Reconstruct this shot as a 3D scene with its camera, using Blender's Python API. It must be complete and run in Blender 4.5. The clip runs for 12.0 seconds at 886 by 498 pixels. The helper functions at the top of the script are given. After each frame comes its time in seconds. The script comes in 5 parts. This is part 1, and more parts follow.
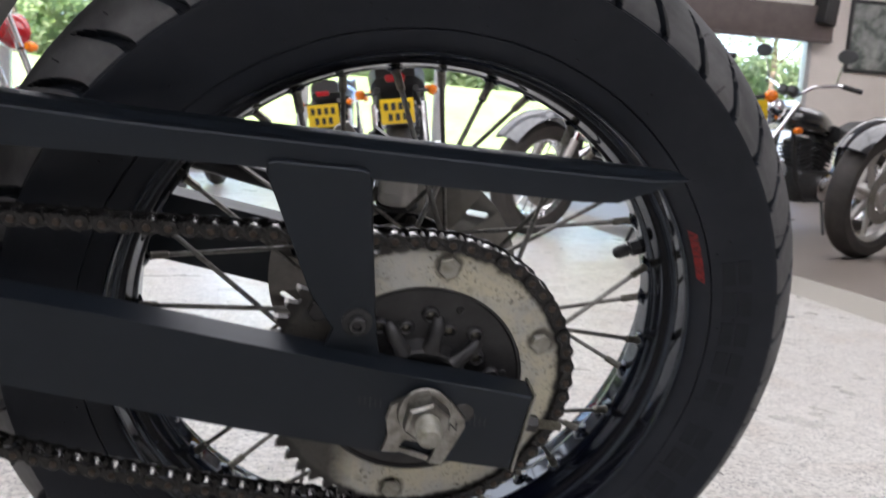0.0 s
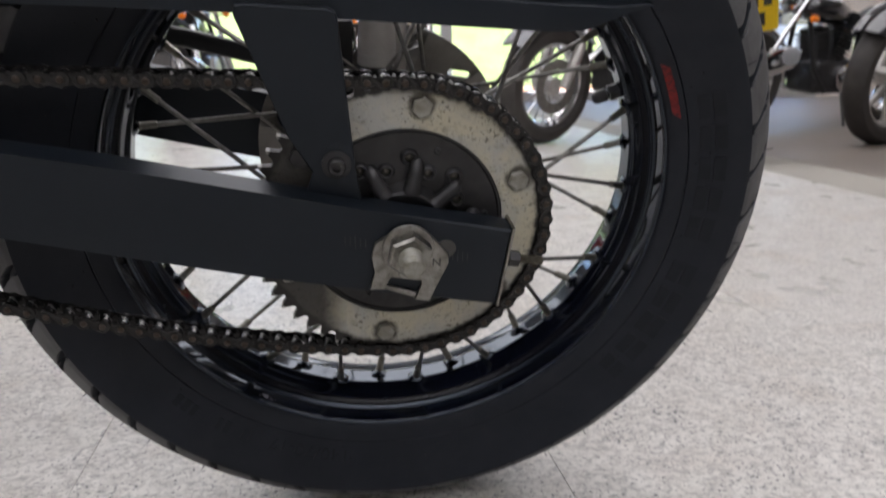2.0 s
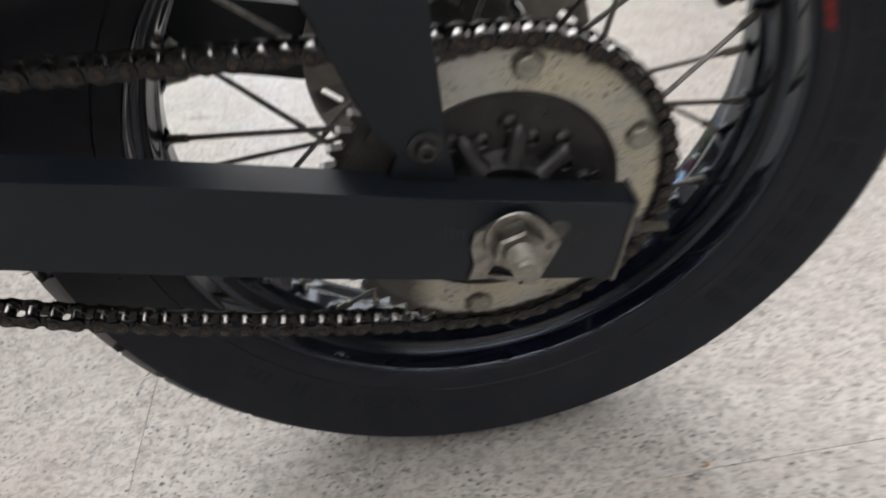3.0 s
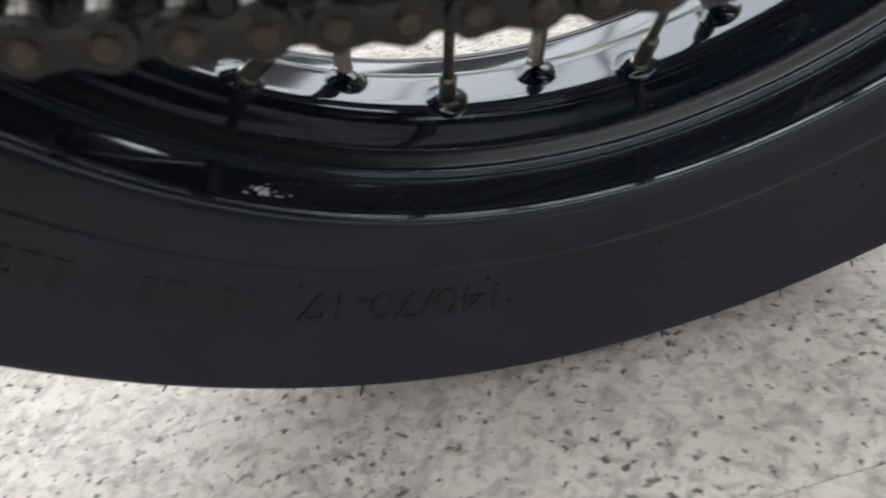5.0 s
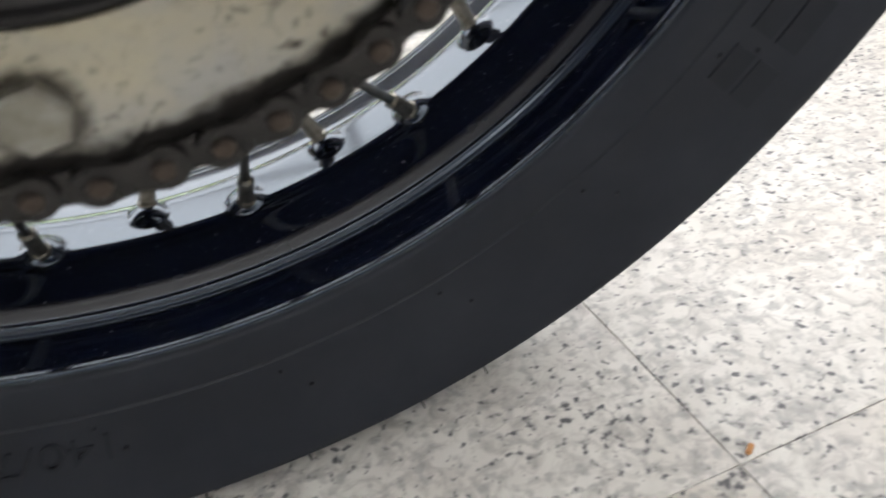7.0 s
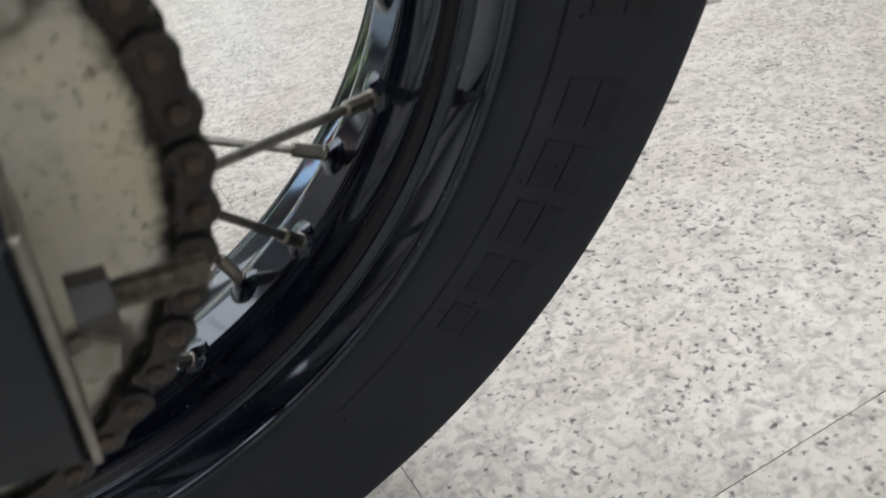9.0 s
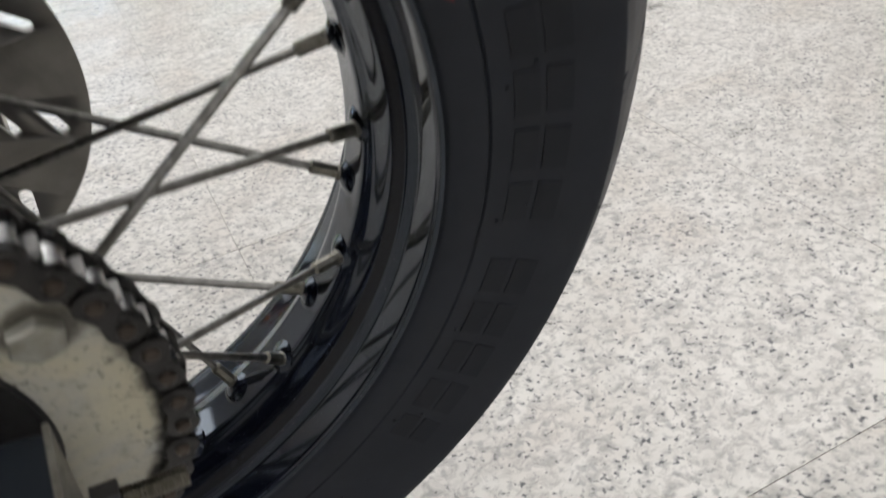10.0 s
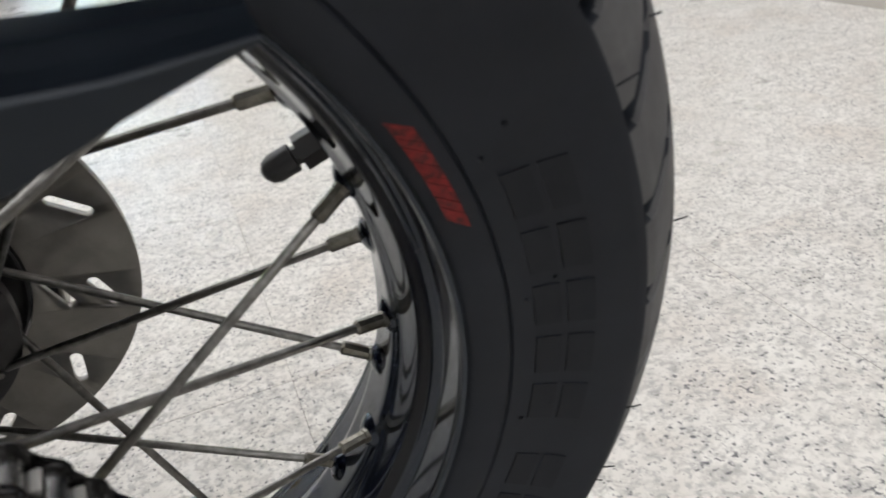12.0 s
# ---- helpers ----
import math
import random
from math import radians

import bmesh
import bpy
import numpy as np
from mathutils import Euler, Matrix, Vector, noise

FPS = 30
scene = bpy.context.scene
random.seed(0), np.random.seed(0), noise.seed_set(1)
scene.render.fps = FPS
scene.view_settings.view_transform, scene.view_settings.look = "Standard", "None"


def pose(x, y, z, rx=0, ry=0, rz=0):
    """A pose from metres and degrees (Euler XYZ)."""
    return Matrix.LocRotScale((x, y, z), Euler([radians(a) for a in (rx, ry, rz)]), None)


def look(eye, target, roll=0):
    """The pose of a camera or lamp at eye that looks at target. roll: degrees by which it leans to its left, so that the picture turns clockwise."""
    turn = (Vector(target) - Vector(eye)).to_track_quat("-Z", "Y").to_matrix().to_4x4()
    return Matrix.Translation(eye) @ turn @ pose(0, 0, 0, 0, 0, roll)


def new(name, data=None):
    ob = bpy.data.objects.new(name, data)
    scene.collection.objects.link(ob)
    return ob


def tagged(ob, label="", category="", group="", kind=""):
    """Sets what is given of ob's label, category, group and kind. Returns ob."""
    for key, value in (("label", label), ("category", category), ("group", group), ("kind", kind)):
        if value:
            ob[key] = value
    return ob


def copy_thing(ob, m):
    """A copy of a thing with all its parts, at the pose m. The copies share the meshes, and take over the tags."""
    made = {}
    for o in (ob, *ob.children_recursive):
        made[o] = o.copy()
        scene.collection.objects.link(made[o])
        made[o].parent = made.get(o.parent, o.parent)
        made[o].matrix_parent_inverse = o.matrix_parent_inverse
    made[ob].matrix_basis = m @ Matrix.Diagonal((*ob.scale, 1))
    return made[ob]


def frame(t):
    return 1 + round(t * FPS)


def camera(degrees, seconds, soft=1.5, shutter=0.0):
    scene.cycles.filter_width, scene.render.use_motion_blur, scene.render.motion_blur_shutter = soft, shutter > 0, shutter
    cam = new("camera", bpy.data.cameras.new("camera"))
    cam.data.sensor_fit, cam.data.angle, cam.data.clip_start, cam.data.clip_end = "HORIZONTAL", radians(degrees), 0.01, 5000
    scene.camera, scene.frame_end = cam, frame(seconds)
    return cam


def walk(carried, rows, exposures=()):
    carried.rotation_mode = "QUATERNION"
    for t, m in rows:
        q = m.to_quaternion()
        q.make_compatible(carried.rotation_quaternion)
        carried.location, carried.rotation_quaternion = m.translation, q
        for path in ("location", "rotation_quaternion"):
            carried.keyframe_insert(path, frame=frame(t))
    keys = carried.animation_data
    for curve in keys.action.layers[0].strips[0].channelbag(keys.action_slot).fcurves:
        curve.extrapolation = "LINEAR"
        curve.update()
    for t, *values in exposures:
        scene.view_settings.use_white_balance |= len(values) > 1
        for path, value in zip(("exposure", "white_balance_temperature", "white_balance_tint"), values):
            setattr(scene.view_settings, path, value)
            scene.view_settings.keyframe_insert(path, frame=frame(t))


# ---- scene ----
cam = camera(58.79, 12.0, soft=1.5, shutter=0.5)
cam.data.dof.use_dof, cam.data.dof.focus_distance, cam.data.dof.aperture_fstop = True, 0.46, 18.0
ROWS = [
    (0, -0.0840, -0.6194, 0.4608, 82.20, -3.38, -9.84),
    (0.5, -0.0559, -0.6767, 0.4196, 82.71, -2.87, -8.37),
    (1, -0.0561, -0.7168, 0.4087, 82.62, -2.22, -7.84),
    (1.5, -0.0501, -0.6918, 0.4068, 80.97, -1.10, -8.24),
    (2, -0.0573, -0.6529, 0.4064, 76.82, 0.52, -8.92),
    (2.5, -0.0452, -0.6363, 0.5263, 69.33, 1.79, -10.03),
    (3, -0.0920, -0.5180, 0.4973, 61.27, 3.76, -9.31),
    (3.2, -0.0932, -0.4510, 0.4774, 58.21, 5.00, -8.34),
    (4.8, -0.0908, -0.2046, 0.2455, 53.68, 8.52, -11.58),
    (5, -0.0869, -0.2057, 0.2432, 53.37, 8.40, -12.70),
    (5.5, -0.0584, -0.2033, 0.2442, 53.02, 7.60, -14.63),
    (6, -0.0340, -0.2040, 0.2526, 53.53, 6.98, -16.85),
    (6.5, -0.0084, -0.2132, 0.2503, 54.47, 6.76, -19.47),
    (7, 0.0138, -0.2246, 0.2542, 56.42, 7.34, -21.91),
    (7.5, 0.0550, -0.2273, 0.2780, 54.96, 8.84, -23.05),
    (7.7, 0.0600, -0.2321, 0.2818, 55.93, 8.55, -24.44),
    (9.3, 0.1042, -0.2483, 0.3727, 55.10, 7.87, -28.42),
    (9.5, 0.1113, -0.2523, 0.3880, 54.93, 7.68, -27.97),
    (10, 0.1251, -0.2810, 0.4416, 54.16, 7.47, -26.14),
    (10.5, 0.1382, -0.2883, 0.5187, 54.31, 8.01, -24.35),
    (11, 0.1355, -0.3038, 0.5760, 55.65, 8.63, -22.78),
    (11.5, 0.1652, -0.2873, 0.5029, 59.59, 8.55, -22.02),
    (12, 0.1531, -0.2741, 0.4700, 62.52, 8.39, -20.42),
]
walk(cam, [(t, pose(x, y, z, rx, ry, rz)) for t, x, y, z, rx, ry, rz in ROWS], exposures=[(0, 3.36, 6320, 18), (1, 3.28, 6370, 18), (2, 3.07, 6420, 18), (3, 3.22, 6680, 16), (5, 3.78, 6610, 14), (6.5, 3.98, 6560, 13), (7.5, 3.74, 6470, 13), (9.5, 3.20, 6510, 13), (10.5, 3.38, 6510, 13), (11, 3.45, 6510, 13), (12, 3.30, 6510, 13)])

# ---- light ----
world = bpy.data.worlds.new("daylight")
scene.world = world
world.use_nodes = True
wn = world.node_tree
sky = wn.nodes.new("ShaderNodeTexSky")
sky.sky_type, sky.sun_disc = "NISHITA", False
sky.sun_elevation, sky.sun_rotation = radians(48), radians(200)
wn.nodes["Background"].inputs["Strength"].default_value = 0.105
wn.links.new(sky.outputs["Color"], wn.nodes["Background"].inputs["Color"])
sun = new("sun", bpy.data.lights.new("sun", "SUN"))
sun.data.energy, sun.data.angle, sun.data.color = 2.7, radians(0.6), (1.0, 0.95, 0.88)
sun.matrix_world = look((-2.29, -6.29, 7.43), (0, 0, 0))

LEAN, AXLE = 14.23, 0.3146      # the motorcycle leans on its side stand; height of the rear axle
ROOM = (-6.0, 7.6, -9.0, 8.0, 2.95)   # x from, x to, y from, y to, height
PI = math.pi


# ---- materials ----
def nodes_of(name):
    m = bpy.data.materials.new(name)
    m.use_nodes = True
    t = m.node_tree
    return m, t, t.nodes["Principled BSDF"]


def add(t, kind, **inputs):
    n = t.nodes.new(kind)
    for key, value in inputs.items():
        n.inputs[key.replace("_", " ")].default_value = value
    return n


def ramp(t, source, stops):
    r = t.nodes.new("ShaderNodeValToRGB")
    while len(r.color_ramp.elements) < len(stops):
        r.color_ramp.elements.new(0.5)
    for e, (p, c) in zip(r.color_ramp.elements, stops):
        e.position, e.color = p, (c if len(c) == 4 else (*c, 1))
    t.links.new(source, r.inputs["Fac"])
    return r


def mixed(t, fac, a, b, blend="MIX"):
    n = t.nodes.new("ShaderNodeMix")
    n.data_type, n.blend_type = "RGBA", blend
    for key, v in ((0, fac), (6, a), (7, b)):
        if hasattr(v, "links"):
            t.links.new(v, n.inputs[key])
        elif isinstance(v, float):
            n.inputs[key].default_value = v
        else:
            n.inputs[key].default_value = (*v, 1)
    return n.outputs[2]


def noise_of(t, scale, detail=4.0, rough=0.55, distortion=0.0, source=None):
    n = add(t, "ShaderNodeTexNoise", Scale=scale, Detail=detail, Roughness=rough, Distortion=distortion)
    if source is not None:
        t.links.new(source, n.inputs["Vector"])
    return n


def place(t):
    return t.nodes.new("ShaderNodeTexCoord").outputs["Object"]


def bump(t, b, height, strength, distance):
    n = add(t, "ShaderNodeBump", Strength=strength, Distance=distance)
    t.links.new(height, n.inputs["Height"])
    t.links.new(n.outputs["Normal"], b.inputs["Normal"])


def surface(name, a, c, rough=(0.4, 0.6), metal=0.0, scale=40.0, fine=400.0, relief=0.1, depth=0.001, coat=0.0, ior=1.5, speck=None, spec=0.5, rare=0.645):
    """A worn surface between two colours, with coarse and fine grain."""
    m, t, b = nodes_of(name)
    at = place(t)
    n1, n2 = noise_of(t, scale, 5.0, 0.6, 0.3, at), noise_of(t, fine, 3.0, 0.6, 0.0, at)
    col = mixed(t, ramp(t, n1.outputs["Fac"], [(0.35, (0, 0, 0)), (0.68, (1, 1, 1))]).outputs["Color"], a, c)
    if speck:
        dots = ramp(t, n2.outputs["Fac"], [(rare, (0, 0, 0)), (rare + 0.055, (1, 1, 1))])
        col = mixed(t, dots.outputs["Color"], col, speck)
    t.links.new(col, b.inputs["Base Color"])
    r = t.nodes.new("ShaderNodeMapRange")
    r.inputs["To Min"].default_value, r.inputs["To Max"].default_value = rough
    t.links.new(n1.outputs["Fac"], r.inputs["Value"])
    t.links.new(r.outputs["Result"], b.inputs["Roughness"])
    b.inputs["Metallic"].default_value = metal
    b.inputs["Coat Weight"].default_value, b.inputs["Coat Roughness"].default_value = coat, 0.05
    b.inputs["IOR"].default_value, b.inputs["Specular IOR Level"].default_value = ior, spec
    if relief:
        bump(t, b, n2.outputs["Fac"], relief, depth)
    return m


def plain(name, col, rough=0.5, metal=0.0, emit=0.0):
    m, t, b = nodes_of(name)
    at = place(t)
    n = noise_of(t, 60.0, 4.0, 0.6, 0.0, at)
    t.links.new(mixed(t, n.outputs["Fac"], tuple(v * 0.85 for v in col), tuple(min(1, v * 1.12) for v in col)), b.inputs["Base Color"])
    b.inputs["Roughness"].default_value, b.inputs["Metallic"].default_value = rough, metal
    if emit:
        b.inputs["Emission Color"].default_value, b.inputs["Emission Strength"].default_value = (*col, 1), emit
    return m


def glass_of(name, col=(1, 1, 1), rough=0.0):
    m, t, b = nodes_of(name)
    b.inputs["Base Color"].default_value = (*col, 1)
    b.inputs["Transmission Weight"].default_value, b.inputs["Roughness"].default_value, b.inputs["IOR"].default_value = 1.0, rough, 1.45
    return m


def terrazzo_of():
    m, t, b = nodes_of("terrazzo")
    at = place(t)
    info = t.nodes.new("ShaderNodeObjectInfo")
    shift = t.nodes.new("ShaderNodeVectorMath")
    shift.operation = "MULTIPLY_ADD"
    t.links.new(info.outputs["Random"], shift.inputs[0])
    shift.inputs[1].default_value = (7.0, 13.0, 3.0)
    t.links.new(at, shift.inputs[2])
    at = shift.outputs[0]
    blot, cloud = noise_of(t, 26.0, 4.0, 0.6, 0.4, at), noise_of(t, 7.0, 3.0, 0.5, 0.0, at)
    col = mixed(t, ramp(t, blot.outputs["Fac"], [(0.34, (0, 0, 0)), (0.66, (1, 1, 1))]).outputs["Color"], (0.57, 0.548, 0.505), (0.66, 0.64, 0.595))
    warm = ramp(t, cloud.outputs["Fac"], [(0.54, (0, 0, 0)), (0.74, (0.42, 0.42, 0.42))])
    col = mixed(t, warm.outputs["Color"], col, (0.50, 0.43, 0.36))
    # soft grey marbling, grey chips, then dark chips that gather in clusters
    marble = ramp(t, noise_of(t, 88.0, 4.0, 0.62, 0.7, at).outputs["Fac"], [(0.45, (0, 0, 0)), (0.68, (0.74, 0.74, 0.74))])
    col = mixed(t, marble.outputs["Color"], col, (0.295, 0.280, 0.262))
    grey = ramp(t, noise_of(t, 165.0, 1.5, 0.5, 0.15, at).outputs["Fac"], [(0.53, (0, 0, 0)), (0.70, (0.56, 0.56, 0.56))])
    col = mixed(t, grey.outputs["Color"], col, (0.255, 0.247, 0.242))
    chips = noise_of(t, 210.0, 1.5, 0.5, 0.12, at)
    gather = noise_of(t, 20.0, 2.0, 0.5, 0.0, at)
    total = t.nodes.new("ShaderNodeMath")
    total.operation = "MULTIPLY_ADD"
    t.links.new(gather.outputs["Fac"], total.inputs[0])
    total.inputs[1].default_value = 0.30
    t.links.new(chips.outputs["Fac"], total.inputs[2])
    dark = ramp(t, total.outputs[0], [(0.752, (0, 0, 0)), (0.880, (0.95, 0.95, 0.95))])
    col = mixed(t, dark.outputs["Color"], col, (0.085, 0.085, 0.092))
    t.links.new(col, b.inputs["Base Color"])
    r = ramp(t, cloud.outputs["Fac"], [(0.3, (0.26, 0.26, 0.26)), (0.75, (0.42, 0.42, 0.42))])
    t.links.new(r.outputs["Color"], b.inputs["Roughness"])
    b.inputs["Specular IOR Level"].default_value = 0.38
    bump(t, b, noise_of(t, 300.0, 2.0, 0.5, 0.0, at).outputs["Fac"], 0.05, 0.0006)
    return m


def sprocket_metal():
    m, t, b = nodes_of("greasy zinc plate")
    at = place(t)
    big, mid, fine = noise_of(t, 26.0, 5.0, 0.65, 0.6, at), noise_of(t, 90.0, 4.0, 0.6, 0.4, at), noise_of(t, 420.0, 3.0, 0.7, 0.0, at)
    col = mixed(t, ramp(t, big.outputs["Fac"], [(0.38, (0, 0, 0)), (0.62, (1, 1, 1))]).outputs["Color"], (0.43, 0.43, 0.40), (0.53, 0.495, 0.37))
    col = mixed(t, ramp(t, mid.outputs["Fac"], [(0.55, (0, 0, 0)), (0.75, (0.7, 0.7, 0.7))]).outputs["Color"], col, (0.26, 0.23, 0.17))
    # flung grease gathers towards the teeth
    grit = ramp(t, noise_of(t, 330.0, 3.0, 0.7, 0.4, at).outputs["Fac"], [(0.55, (0, 0, 0)), (0.63, (1, 1, 1))])
    patch = ramp(t, noise_of(t, 34.0, 3.0, 0.6, 0.5, at).outputs["Fac"], [(0.42, (0.12, 0.12, 0.12)), (0.62, (0.95, 0.95, 0.95))])
    col = mixed(t, mixed(t, 1.0, grit.outputs["Color"], patch.outputs["Color"], "MULTIPLY"), col, (0.07, 0.06, 0.05))
    # black grease thrown up by the chain, in a ragged ring at the teeth
    apart = t.nodes.new("ShaderNodeSeparateXYZ")
    t.links.new(at, apart.inputs[0])
    flat = t.nodes.new("ShaderNodeCombineXYZ")
    t.links.new(apart.outputs["X"], flat.inputs["X"]), t.links.new(apart.outputs["Z"], flat.inputs["Z"])
    span = t.nodes.new("ShaderNodeVectorMath")
    span.operation = "LENGTH"
    t.links.new(flat.outputs[0], span.inputs[0])
    edge = t.nodes.new("ShaderNodeMath")
    edge.operation = "MULTIPLY_ADD"
    t.links.new(mid.outputs["Fac"], edge.inputs[0])
    edge.inputs[1].default_value = 0.010
    t.links.new(span.outputs["Value"], edge.inputs[2])
    ring = t.nodes.new("ShaderNodeMapRange")
    ring.inputs["From Min"].default_value, ring.inputs["From Max"].default_value = 0.1035, 0.1070
    t.links.new(edge.outputs[0], ring.inputs["Value"])
    def calc(op, a, b=None, c=None):
        n = t.nodes.new("ShaderNodeMath")
        n.operation = op
        for k, v in enumerate((a, b, c)):
            if v is None:
                continue
            if hasattr(v, "links"):
                t.links.new(v, n.inputs[k])
            else:
                n.inputs[k].default_value = v
        return n.outputs[0]
    # dirt that gathers round the six bolts
    turn = calc("ARCTAN2", apart.outputs["Z"], apart.outputs["X"])
    turn = calc("WRAP", calc("SUBTRACT", turn, radians(81.9)), radians(30), radians(-30))
    aside = calc("MULTIPLY", turn, 0.0905)
    out = calc("SUBTRACT", span.outputs["Value"], 0.0915)
    away = calc("SQRT", calc("ADD", calc("MULTIPLY", aside, aside), calc("MULTIPLY", out, out)))
    away = calc("MULTIPLY_ADD", mid.outputs["Fac"], 0.009, away)
    halo = t.nodes.new("ShaderNodeMapRange")
    for key, v in (("From Min", 0.0125), ("From Max", 0.0155), ("To Min", 0.85), ("To Max", 0.0)):
        halo.inputs[key].default_value = v
    t.links.new(away, halo.inputs["Value"])
    col = mixed(t, halo.outputs["Result"], col, (0.05, 0.042, 0.033))
    # plate darkens towards -x, with an uneven edge
    dark_left = t.nodes.new("ShaderNodeMapRange")
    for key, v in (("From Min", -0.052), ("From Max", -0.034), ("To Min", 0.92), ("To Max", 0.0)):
        dark_left.inputs[key].default_value = v
    t.links.new(calc("MULTIPLY_ADD", mid.outputs["Fac"], 0.014, apart.outputs["X"]), dark_left.inputs["Value"])
    col = mixed(t, dark_left.outputs["Result"], col, (0.030, 0.028, 0.027))
    col = mixed(t, ring.outputs["Result"], col, (0.022, 0.020, 0.018))
    bare = t.nodes.new("ShaderNodeMapRange")
    for key, v in (("From Min", 0.1085), ("From Max", 0.1100)):
        bare.inputs[key].default_value = v
    t.links.new(span.outputs["Value"], bare.inputs["Value"])
    col = mixed(t, bare.outputs["Result"], col, (0.42, 0.41, 0.39))
    t.links.new(col, b.inputs["Base Color"])
    b.inputs["Metallic"].default_value, b.inputs["Roughness"].default_value = 0.15, 0.46
    bump(t, b, fine.outputs["Fac"], 0.35, 0.0008)
    return m


RUBBER = surface("tyre rubber", (0.0070, 0.0096, 0.0152), (0.0134, 0.0164, 0.0232), (0.5, 0.62), scale=30, fine=900, relief=0.12, depth=0.0004, spec=0.31)
TREAD = surface("dusty tread rubber", (0.070, 0.070, 0.074), (0.135, 0.133, 0.134), (0.6, 0.8), scale=28, fine=700, relief=0.25, depth=0.0005)
DUSTY = surface("dusty tyre rubber", (0.030, 0.027, 0.025), (0.050, 0.045, 0.041), (0.6, 0.75), scale=12, fine=300, relief=0.2, depth=0.001)
LETTER = surface("raised tyre rubber", (0.0072, 0.0090, 0.0132), (0.0118, 0.0138, 0.0185), (0.52, 0.62), scale=50, fine=900, relief=0.05, spec=0.26)
RED = surface("red tyre print", (0.26, 0.018, 0.018), (0.05, 0.012, 0.012), (0.5, 0.6), scale=300, fine=900, relief=0.1, depth=0.0003, speck=(0.03, 0.01, 0.01), spec=0.3)
SCUFF = plain("pale scuffed paint", (0.42, 0.42, 0.43), 0.6)
GLOSS = surface("gloss black rim paint", (0.0020, 0.0030, 0.0080), (0.0034, 0.0046, 0.0105), (0.04, 0.10), scale=60, fine=1000, relief=0.0, ior=1.72, speck=(0.34, 0.34, 0.35), rare=0.685)
LEDGE = surface("satin rim paint", (0.0024, 0.0034, 0.0075), (0.0040, 0.0052, 0.0100), (0.22, 0.30), scale=40, fine=900, relief=0.0, ior=1.5, spec=0.4)
SATIN = surface("satin black paint", (0.0054, 0.0080, 0.0120), (0.0074, 0.0104, 0.0152), (0.36, 0.44), scale=25, fine=1500, relief=0.06, depth=0.0002, spec=0.38)
# blue specular tint puts the cool light's colour into both black paints
GLOSS.node_tree.nodes["Principled BSDF"].inputs["Specular Tint"].default_value = (0.74, 0.86, 1.0, 1.0)
SATIN.node_tree.nodes["Principled BSDF"].inputs["Specular Tint"].default_value = (0.88, 0.94, 1.0, 1.0)
STEEL = surface("dull spoke steel", (0.26, 0.255, 0.24), (0.14, 0.135, 0.125), (0.26, 0.42), metal=1.0, scale=180, fine=900, relief=0.15, depth=0.0002)
NIPPLE = surface("dull nipple brass", (0.25, 0.24, 0.21), (0.15, 0.14, 0.115), (0.28, 0.45), metal=1.0, scale=300, fine=1200, relief=0.1, depth=0.0002)
NUT = surface("zinc plated steel", (0.36, 0.352, 0.325), (0.19, 0.18, 0.16), (0.30, 0.48), metal=1.0, scale=140, fine=420, relief=0.2, depth=0.0003, speck=(0.10, 0.092, 0.08))
CHAIN = surface("oily chain steel", (0.036, 0.034, 0.033), (0.015, 0.015, 0.015), (0.20, 0.32), metal=0.6, scale=160, fine=700, relief=0.07, depth=0.0002)
PIN = surface("chain pin steel", (0.085, 0.068, 0.056), (0.045, 0.038, 0.034), (0.25, 0.4), metal=0.9, scale=300, fine=900, relief=0.1, depth=0.0002)
ROLLER = surface("bare roller steel", (0.56, 0.56, 0.55), (0.32, 0.315, 0.30), (0.20, 0.32), metal=1.0, scale=300, fine=900, relief=0.1, depth=0.0002)
ZINC = sprocket_metal()
BOLT = surface("dull zinc bolt", (0.34, 0.335, 0.30), (0.22, 0.21, 0.17), (0.4, 0.55), metal=0.5, scale=150, fine=700, relief=0.2, depth=0.0003)
CAST = surface("dark cast hub", (0.050, 0.049, 0.050), (0.028, 0.028, 0.029), (0.32, 0.50), metal=0.5, scale=60, fine=700, relief=0.3, depth=0.0006)
DISC = surface("brake disc steel", (0.27, 0.255, 0.235), (0.19, 0.18, 0.165), (0.26, 0.38), metal=0.55, scale=40, fine=800, relief=0.05)
BLACKP = surface("black plastic", (0.014, 0.014, 0.015), (0.022, 0.022, 0.023), (0.4, 0.5), scale=90, fine=900, relief=0.1)
ALLOY = surface("brushed alloy", (0.58, 0.56, 0.53), (0.46, 0.445, 0.42), (0.28, 0.42), metal=0.5, scale=30, fine=500, relief=0.08)
TERRAZZO = terrazzo_of()
JOINT = plain("tile joint", (0.33, 0.31, 0.27), 0.8)
MAT = surface("grey vinyl floor", (0.165, 0.138, 0.117), (0.205, 0.175, 0.150), (0.4, 0.55), scale=3, fine=160, relief=0.1)
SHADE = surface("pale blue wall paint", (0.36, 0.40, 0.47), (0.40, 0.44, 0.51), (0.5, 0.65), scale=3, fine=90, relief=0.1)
WALL = surface("cream wall paint", (0.74, 0.68, 0.62), (0.78, 0.72, 0.66), (0.6, 0.75), scale=4, fine=200, relief=0.06)
CEILING = surface("pale grey ceiling paint", (0.68, 0.68, 0.69), (0.73, 0.73, 0.74), (0.7, 0.8), scale=4, fine=200, relief=0.05)
BROWN = surface("brown blind", (0.10, 0.075, 0.07), (0.13, 0.10, 0.092), (0.5, 0.6), scale=8, fine=120, relief=0.05)
